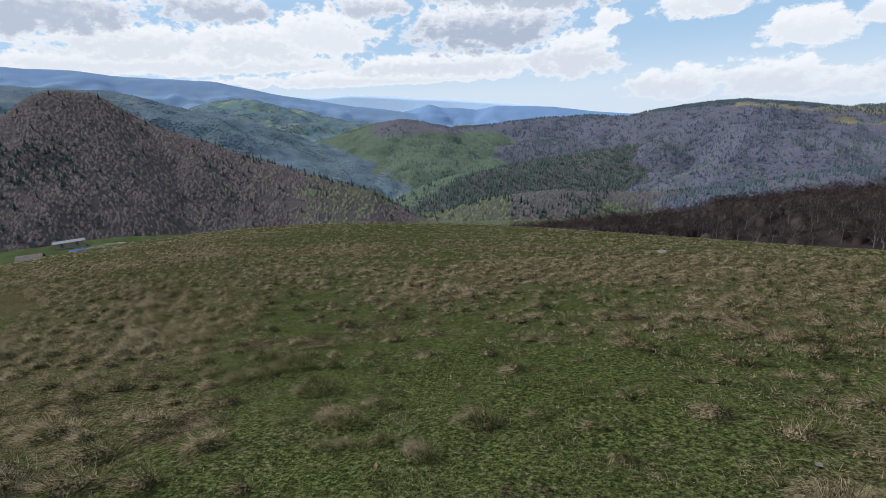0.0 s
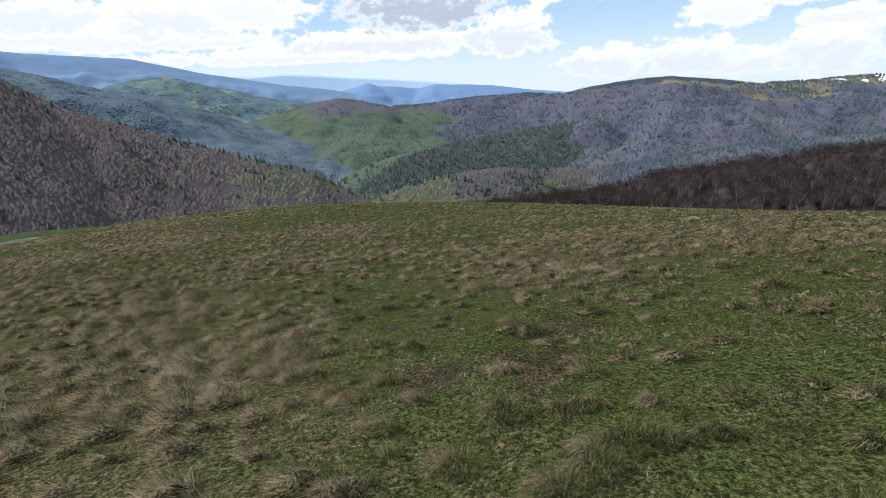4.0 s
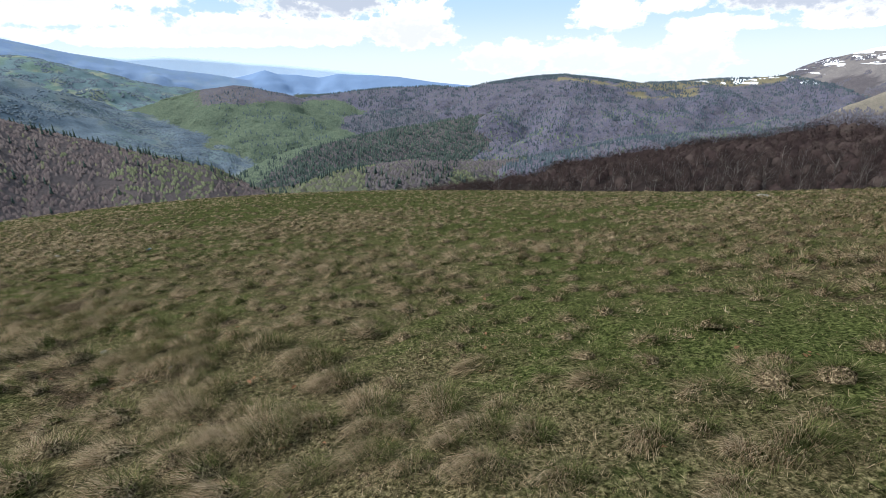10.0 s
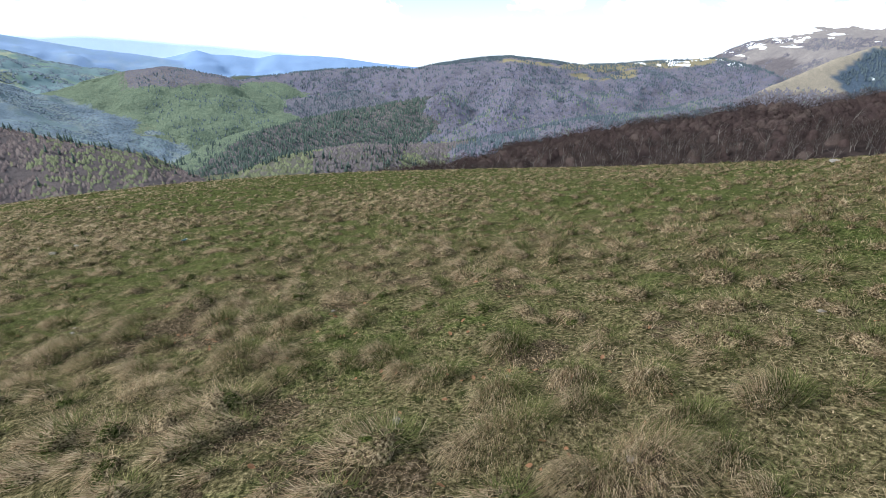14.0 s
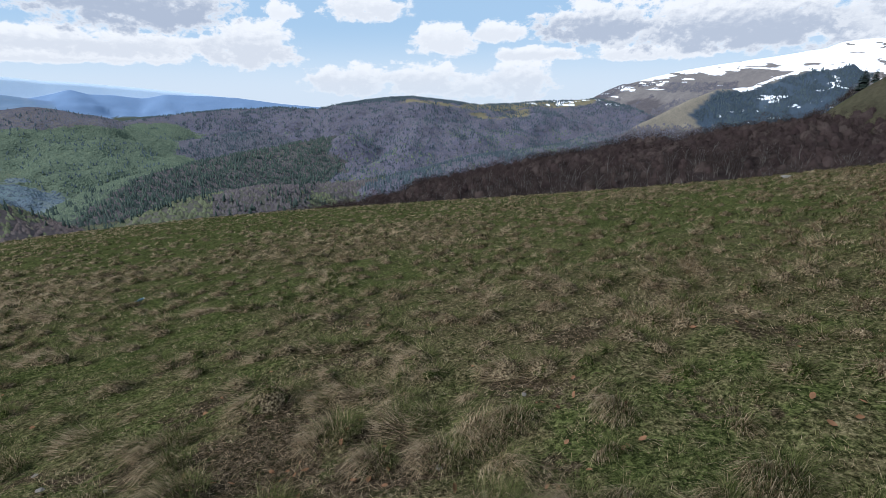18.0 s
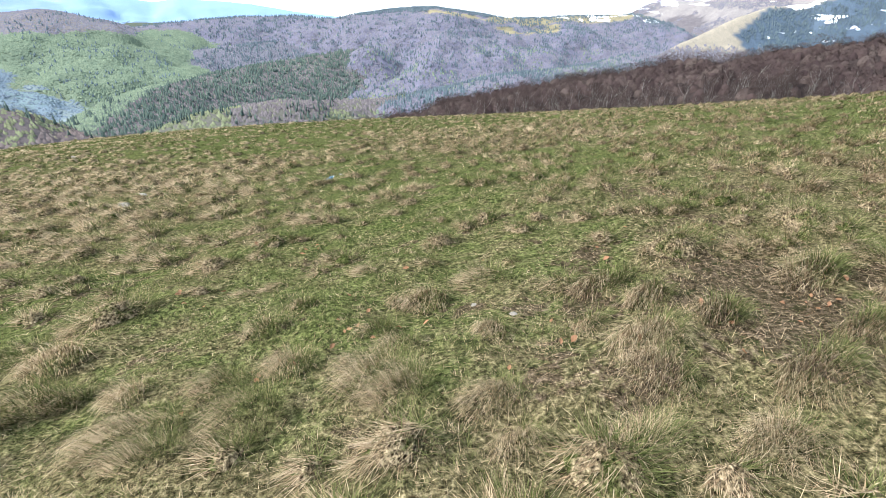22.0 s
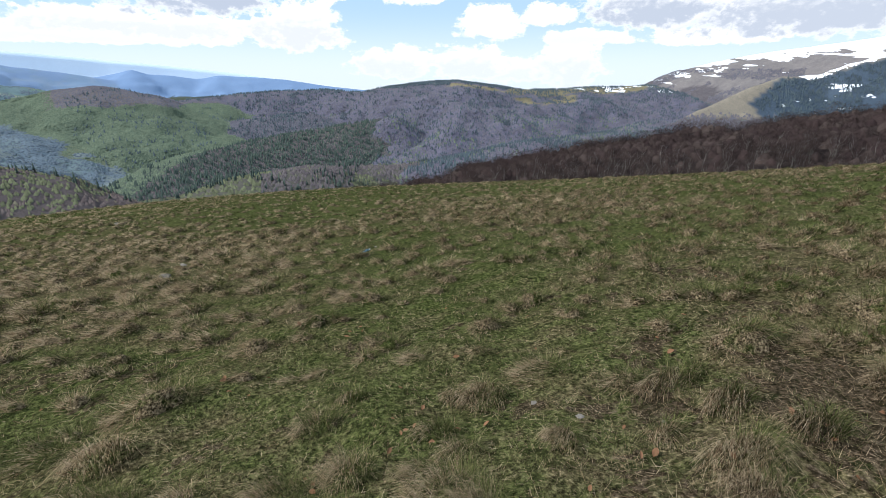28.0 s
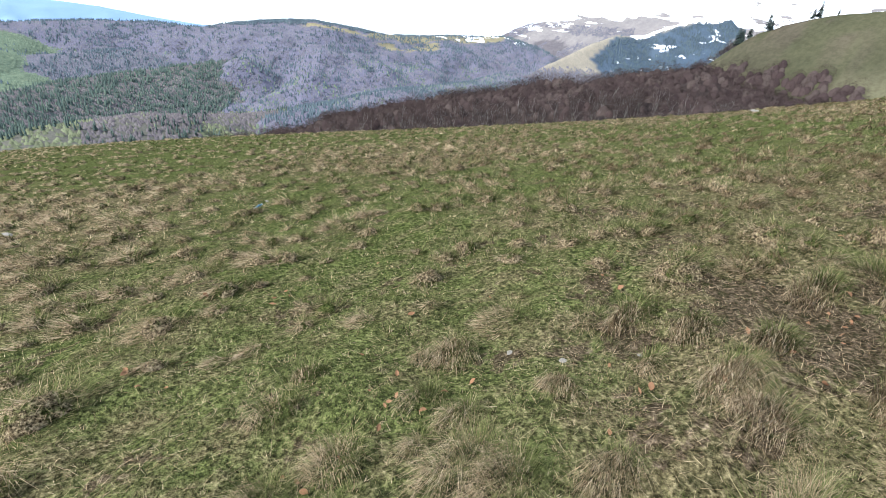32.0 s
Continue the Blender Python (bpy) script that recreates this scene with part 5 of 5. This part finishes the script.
def leaf_mesh(seed):
    """A curled beech leaf: two rows of facets along a bent midrib, with a stalk."""
    r = np.random.default_rng(seed)
    bm = bmesh.new()
    rows_ = []
    for k in range(6):
        s = k / 5
        half = 0.5 * math.sin(math.pi * (0.06 + 0.90 * s)) ** 0.8
        bend = 0.22 * math.sin(s * 3.0 + seed) + r.uniform(-0.03, 0.03)
        curl = 0.22 + 0.10 * math.sin(seed * 2 + s * 4)
        rows_.append([bm.verts.new((s * 1.6 - 0.8, y * half, bend + curl * abs(y) * half * 1.6 + r.uniform(-0.02, 0.02))) for y in (-1, -0.5, 0, 0.5, 1)])
    for a, b in zip(rows_[:-1], rows_[1:]):
        for n in range(4):
            bm.faces.new((a[n], a[n + 1], b[n + 1], b[n]))
    base = rows_[0][2].co
    p = [bm.verts.new(base + Vector(q)) for q in ((0, -0.02, 0), (0, 0.02, 0), (-0.45, 0.0, 0.12))]
    bm.faces.new(p)
    return solid("fallen_leaf", bm, LEAF)


LEAVES = [(3.13, -1.88), (3.26, -2.02), (3.32, -1.87), (3.52, -2.08), (2.58, -1.45), (1.92, -0.84), (4.75, -2.36), (4.79, -2.42), (4.81, -0.55), (3.41, -1.38),
          (3.49, -1.48), (2.40, -1.23), (4.12, -0.98), (2.37, 1.01), (1.37, 1.46), (1.04, 1.81), (1.71, 1.58), (2.74, 1.33), (0.61, 2.98), (0.96, 1.82),
          (-0.30, 2.29), (-1.21, 3.13), (9.09, -6.76), (6.37, -4.60), (6.38, -4.77), (8.03, -5.07), (5.14, -3.51), (5.79, -3.72), (8.83, -3.74), (8.34, -3.34),
          (0.48, 2.00), (-1.83, 3.09), (-2.24, 4.48),
          (1.5, 1.5), (1.4, 1.1), (1.7, 1.1), (2.0, 0.7), (2.1, 0.5), (2.6, 0.0), (2.8, 0.0), (2.9, -0.1), (2.8, -0.1), (3.2, -0.2), (3.4, -0.5), (3.5, -0.5), (3.6, -0.6), (3.9, -0.9), (4.2, -0.8), (2.9, 1.5), (2.6, 0.8), (1.8, 1.6), (3.6, 0.2), (1.1, 1.8), (-1.3, 3.1), (-2.2, 4.3), (-1.8, 3.0), (-1.4, 3.0), (0.5, 2.0), (0.6, 3.0), (1.0, 1.8), (-1.0, 3.0), (-1.2, 4.8)]


def build_leaves():
    kinds = [leaf_mesh(k) for k in range(6)]
    r = np.random.default_rng(5)
    places = list(LEAVES)
    for x, y in LEAVES:
        if r.random() < 0.6:
            places += [(x + r.normal(0, 0.16), y + r.normal(0, 0.12)) for _ in range(r.integers(1, 4))]
    a, b, d = spread(0.1, 3.5, 3.0)
    places += list(zip(a, b))
    for n, (x, y) in enumerate(places[:290]):
        size = r.uniform(0.015, 0.031)
        ob = new("fallen_leaf", kinds[n % 6])
        ob.matrix_basis = pose(x, y, ground_at(x, y) + size * 0.55 + 0.012, r.uniform(-35, 35), r.uniform(-35, 35), r.uniform(0, 360)) @ Matrix.Scale(size, 4)
        tagged(ob, "curled brown dead beech leaf lying in the grass", "leaf", "fallen leaves in the grass")


STONES = [(2.75, -0.80, 0.035), (3.75, -1.64, 0.02), (3.57, -0.64, 0.018), (6.07, -0.93, 0.025), (0.10, 8.49, 0.03), (1.75, 1.35, 0.02), (2.56, 1.61, 0.02), (10.52, -6.12, 0.02),
          (10.21, -7.07, 0.02), (8.39, -5.34, 0.035), (3.86, -4.02, 0.03), (8.21, -5.42, 0.02), (5.09, -4.54, 0.025), (-3.2, 9.2, 0.09), (-3.0, 9.9, 0.06), (-6.11, 20.6, 0.08),
          (15.47, -11.13, 0.02), (16.51, -8.58, 0.03), (15.22, -10.67, 0.02), (-0.35, 2.75, 0.02), (0.02, 2.5, 0.015), (-0.45, 3.05, 0.018)]


def build_stones():
    kinds = [lump(20 + k, 0.34, STONE, "stone", 1 + k % 2) for k in range(4)]
    r = np.random.default_rng(6)
    for n, (x, y, size) in enumerate(STONES):
        ob = new("stone", kinds[n % 4])
        ob.matrix_basis = pose(x, y, ground_at(x, y) + size * 0.2, r.uniform(-10, 10), r.uniform(-10, 10), r.uniform(0, 360)) @ Matrix.Scale(size * 1.2, 4)
        tagged(ob, "small pale limestone lying in the turf" if size < 0.08 else "flat pale stone lying bare in the grass", "stone", "stones in the turf")
    # a larger pale rock on the rise
    ob = new("rock", lump(31, 0.20, STONE, "rock", 3))
    ob.matrix_basis = pose(21.45, 8.76, ground_at(21.45, 8.76) + 0.03, 4, -5, 30) @ Matrix.Scale(0.27, 4)
    tagged(ob, "flat pale rock showing on the rise of the pasture", "rock")
    for n, (x, y, size) in enumerate(((9.65, -5.75, 0.05), (6.98, -6.51, 0.07), (7.22, -6.73, 0.06))):
        ob = new("dung", lump(40 + n, 0.45, DUNG, "dung"))
        ob.matrix_basis = pose(x, y, ground_at(x, y) + 0.015, 0, 0, 70 * n) @ Matrix.Scale(size, 4)
        tagged(ob, "dark dried dung heap in the grass", "dung")


def tube(bm, a, b, r0, r1, sides=8):
    a, b = Vector(a), Vector(b)
    m = (b - a).to_track_quat("Z", "Y").to_matrix()
    low, top = [], []
    for k in range(sides):
        q = Vector((math.cos(k * 6.2832 / sides), math.sin(k * 6.2832 / sides), 0))
        low.append(bm.verts.new(a + m @ (q * r0)))
        top.append(bm.verts.new(b + m @ (q * r1)))
    for k in range(sides):
        bm.faces.new((low[k], low[(k + 1) % sides], top[(k + 1) % sides], top[k]))
    bm.faces.new(low[::-1])
    bm.faces.new(top)


def build_litter():
    """A crushed plastic bottle: blue body, white cap and label."""
    x, y = -0.2, 8.0
    z = ground_at(x, y)
    bottle = new("plastic_bottle")
    bottle.matrix_basis = pose(x, y, z + 0.035, 0, 76, 25) @ Matrix.Scale(0.75, 4)
    bm = bmesh.new()
    rings = ((0.0, 0.028), (0.02, 0.033), (0.07, 0.026), (0.12, 0.034), (0.15, 0.026), (0.18, 0.013))
    last = None
    for n, (h, r) in enumerate(rings):
        here = [bm.verts.new((r * (1 + 0.15 * math.sin(3 * k + n)) * math.cos(k * 0.6283), 0.8 * r * math.sin(k * 0.6283), h - 0.09)) for k in range(10)]
        if last:
            for k in range(10):
                bm.faces.new((last[k], last[(k + 1) % 10], here[(k + 1) % 10], here[k]))
        else:
            bm.faces.new(here[::-1])
        last = here
    bm.faces.new(last)
    part("body", solid("body", bm, PLASTIC), bottle)
    bm = bmesh.new()
    tube(bm, (0, 0, 0.088), (0, 0, 0.106), 0.016, 0.016, 12)
    part("cap", solid("cap", bm, WHITE_PLASTIC), bottle, "white screw cap")
    tagged(bottle, "crushed blue plastic bottle lying in the grass", "bottle")


def build_posts():
    """The pale stakes beyond the brow."""
    for n, (x, y, lean, tall) in enumerate(((21.6, 73.9, 9, 0.95), (22.1, 73.9, 6, 0.85), (23.4, 73.4, 0, 1.25))):
        z = ground_at(x, y)
        bm = bmesh.new()
        tube(bm, (0, 0, -0.3), (0.02, 0.01, tall * 0.5), 0.050, 0.045)
        tube(bm, (0.02, 0.01, tall * 0.5), (-0.01, 0.02, tall), 0.045, 0.035)
        ob = new("fence_post", solid("fence_post", bm, PALE_WOOD))
        ob.matrix_basis = pose(x, y, z, 0, lean, 0)
        tagged(ob, "leaning weathered pale wooden stake beyond the brow" if lean else "upright weathered pale wooden stake beyond the brow", "post", "old fence stakes")


def far_spot(bearing, far):
    x, y = far * math.sin(radians(bearing)), far * math.cos(radians(bearing))
    z = land(np.array([x]), np.array([y]))[0][0]
    return x, y, float(z)


def box(bm, x0, x1, y0, y1, z0, z1):
    v = [bm.verts.new(p) for p in ((x0, y0, z0), (x1, y0, z0), (x1, y1, z0), (x0, y1, z0), (x0, y0, z1), (x1, y0, z1), (x1, y1, z1), (x0, y1, z1))]
    for f in ((3, 2, 1, 0), (4, 5, 6, 7), (0, 1, 5, 4), (1, 2, 6, 5), (2, 3, 7, 6), (3, 0, 4, 7)):
        bm.faces.new([v[k] for k in f])


def gable(bm, length, depth, eave, ridge, over=0.3, thick=0.12):
    """Two pitched slabs."""
    for side in (-1, 1):
        a = [(-length / 2 - over, side * (depth / 2 + over), eave - over * 0.4), (length / 2 + over, side * (depth / 2 + over), eave - over * 0.4), (length / 2 + over, 0, ridge), (-length / 2 - over, 0, ridge)]
        low = [bm.verts.new(p) for p in a]
        top = [bm.verts.new((p[0], p[1], p[2] + thick)) for p in a]
        bm.faces.new(low)
        bm.faces.new(top[::-1])
        for k in range(4):
            bm.faces.new((low[k], top[k], top[(k + 1) % 4], low[(k + 1) % 4]))


def build_fold():
    """The sheepfold below the brow: a long shed, a dark-roofed hut, pens of rails, and a tarpaulin."""
    def shed(bearing, far, turn, length, depth, eave, ridge, roof, wall, label):
        x, y, z = far_spot(bearing, far)
        ob = new("shed")
        ob.matrix_basis = pose(x, y, z, 0, 0, turn)
        bm = bmesh.new()
        box(bm, -length / 2, length / 2, -depth / 2, depth / 2, -1.5, eave)
        part("wall", solid("wall", bm, wall), ob)
        bm = bmesh.new()
        gable(bm, length, depth, eave, ridge)
        part("roof", solid("roof", bm, roof), ob, "sheet roof")
        for k in range(max(1, int(length // 5))):
            bm = bmesh.new()
            px = -length / 2 + (k + 0.5) * length / max(1, int(length // 5))
            box(bm, px - 0.5, px + 0.5, -depth / 2 - 0.05, -depth / 2 - 0.01, 0, 1.9)
            part("door", solid("door", bm, ROOF_DARK), ob)
        tagged(ob, label, "shed")

    shed(-46.9, 246, 44, 11, 4, 2.0, 2.7, ROOF, BOARD, "long low shed with a pale sheet roof below the pasture")
    shed(-50.3, 222, 35, 8, 6, 1.8, 3.6, ROOF_DARK, BOARD, "wooden hut with a dark pitched roof below the pasture")
    x, y, z = far_spot(-46.3, 226)
    bm = bmesh.new()
    rows_ = []
    for i in range(9):
        rows_.append([bm.verts.new(((i / 8 - 0.5) * 6.5, (j / 5 - 0.5) * 2.6, 1.5 - 0.9 * abs(j / 5 - 0.5) * 2 + 0.15 * math.sin(i * 1.9 + j))) for j in range(6)])
    for a, b in zip(rows_[:-1], rows_[1:]):
        for n in range(5):
            bm.faces.new((a[n], b[n], b[n + 1], a[n + 1]))
    bmesh.ops.solidify(bm, geom=bm.faces[:], thickness=0.05)
    tent = new("tarpaulin_shelter")
    tent.matrix_basis = pose(x, y, z, 0, 0, 42)
    part("tarpaulin", solid("tarpaulin", bm, TARP), tent, "sagging bright blue tarpaulin")
    for px in (-3, 3):
        for py in (-1, 1):
            bm = bmesh.new()
            tube(bm, (px, py, -0.6), (px, py, 0.95), 0.06, 0.05, 6)
            part("pole", solid("pole", bm, BOARD), tent)
    tagged(tent, "low shelter under a sagging bright blue tarpaulin", "shelter")
    # rails of the pens
    corners = ((-45.6, 226), (-43.9, 228), (-42.0, 228), (-42.8, 238), (-45.2, 240))
    pts = [far_spot(*c) for c in corners]
    for a, b in zip(pts, pts[1:]):
        fence = new("fence")
        fence.matrix_basis = pose(*a)
        v = Vector(b) - Vector(a)
        for k in range(4):
            p = v * (k / 3)
            bm = bmesh.new()
            tube(bm, p + Vector((0, 0, -0.5)), p + Vector((0, 0, 1.3)), 0.08, 0.07, 6)
            part("post", solid("post", bm, BOARD), fence)
        for h in (0.5, 0.85, 1.2):
            bm = bmesh.new()
            tube(bm, Vector((0, 0, h)), v + Vector((0, 0, h)), 0.06, 0.05, 5)
            part("rail", solid("rail", bm, PALE_WOOD), fence)
        tagged(fence, "weathered rail fence of a sheep pen", "fence", "rails of the pens")


def spruce_meshes(seed):
    r = np.random.default_rng(seed)
    bm = bmesh.new()
    tube(bm, (0, 0, -0.8), (0, 0, 9), 0.22, 0.03, 7)
    trunk = solid("trunk", bm, BARK)
    v = []
    for k in range(34):
        h = 0.9 + 9.3 * (k / 34) ** 0.9
        reach = (3.0 * (1 - k / 34) ** 0.8 + 0.2)
        for m in range(11):
            a = r.random() * 6.283
            ln = reach * r.uniform(0.6, 1.15)
            d = np.array((math.cos(a), math.sin(a), 0))
            p = np.array((0, 0, h)) + d * 0.05
            tip = p + d * ln + np.array((0, 0, -0.28 * ln + 0.1))
            side = np.array((-d[1], d[0], 0)) * (0.22 * ln + 0.14)
            mid = p * 0.45 + tip * 0.55 + np.array((0, 0, 0.05))
            v += [p, mid - side, tip, p, tip, mid + side]
    v = np.array(v)
    return trunk, mesh_from("crown", v, np.arange(len(v)).reshape(-1, 3), SPRUCE, smooth=False)


def build_knoll_trees():
    kinds = [spruce_meshes(70 + k) for k in range(2)]
    for n, (bearing, far, size) in enumerate(((69.76, 657, 2.3), (70.0, 655, 1.5), (70.55, 654, 1.5), (71.84, 648, 2.0), (72.1, 648, 1.1), (75.4, 640, 1.6), (75.0, 641, 1.2), (76.74, 638, 0.7))):
        x, y, z = far_spot(bearing, far)
        tree = new("spruce_tree")
        tree.matrix_basis = pose(x, y, z, 0, 0, 50 * n) @ Matrix.Scale(size, 4)
        part("trunk", kinds[n % 2][0], tree)
        part("crown", kinds[n % 2][1], tree, "dark drooping boughs")
        tagged(tree, "dark spruce standing alone on the grassy knoll", "tree", "spruces on the knoll")
    # bare beeches beside the spruces and along the falling shoulder
    r = np.random.default_rng(12)
    for n in range(26):
        if n < 8:
            bearing, far, size = (72.5, 72.8, 73.1, 73.5, 73.9, 74.6, 74.8, 71.0)[n], 650 - 1.5 * n, r.uniform(0.7, 0.95)
        else:
            bearing = r.uniform(66.7, 69.6)
            far, size = np.interp(bearing, (66.7, 68.4, 69.6), (686, 667, 661)) + r.uniform(2, 14), r.uniform(1.2, 1.7)
        x, y, z = far_spot(bearing, far)
        tree = copy_thing(BEECHES[n % 5], pose(x, y, z, 0, 0, 77 * n))
        tree.scale = (size, size, size)


def build_hut():
    """A low herder's shelter of weathered boards, leaning, with a plank roof."""
    hut = new("board_hut")
    hut.matrix_basis = pose(69.6, 6.3, ground_at(69.6, 6.3) - 0.15, 0, 0, 64) @ Matrix.Scale(0.8, 4)
    r = np.random.default_rng(9)

    def beam(name, a, b, wide, thick, mat):
        bm = bmesh.new()
        a, b = Vector(a), Vector(b)
        m = (b - a).to_track_quat("Z", "Y").to_matrix().to_4x4()
        m.translation = (a + b) / 2
        bmesh.ops.create_cube(bm, size=1, matrix=m @ Matrix.Diagonal((wide, thick, (b - a).length, 1)))
        bmesh.ops.bevel(bm, geom=bm.edges[:], offset=0.008, segments=1, affect="EDGES")
        part(name, solid(name, bm, mat), hut)

    for x in (-1.7, 1.7):
        for y in (-1.25, 1.25):
            beam("post", (x * 1.05, y * 1.15, 0.0), (x, y, 2.0), 0.13, 0.13, BOARD)
    for k in range(8):
        z = 0.35 + 0.21 * k
        for y in (-1.3, 1.3):
            beam("wall_board", (-1.8 + r.uniform(-0.1, 0.1), y, z), (1.8 + r.uniform(-0.1, 0.1), y, z + r.uniform(-0.03, 0.03)), 0.025, 0.19, BOARD)
        for x in (-1.78, 1.78):
            beam("wall_board", (x, -1.28, z), (x, 1.28, z + r.uniform(-0.03, 0.03)), 0.19, 0.025, BOARD)
    for k in range(13):
        x = -2.05 + 0.34 * k
        for side in (-1, 1):
            beam("roof_board", (x, side * 1.65, 1.78 + r.uniform(-0.02, 0.02)), (x + r.uniform(-0.05, 0.05), side * 0.02, 2.55), 0.31, 0.03, BOARD)
    beam("brace", (-2.6, -1.3, 0.0), (-1.75, -1.25, 1.5), 0.10, 0.10, BOARD)
    beam("ridge_pole", (-2.2, 0, 2.56), (2.2, 0, 2.60), 0.10, 0.10, BOARD)
    tagged(hut, "low shelter of grey weathered boards on the brow of the pasture", "hut")


build_leaves()
build_stones()
build_litter()
build_posts()
build_fold()
build_knoll_trees()
build_hut()
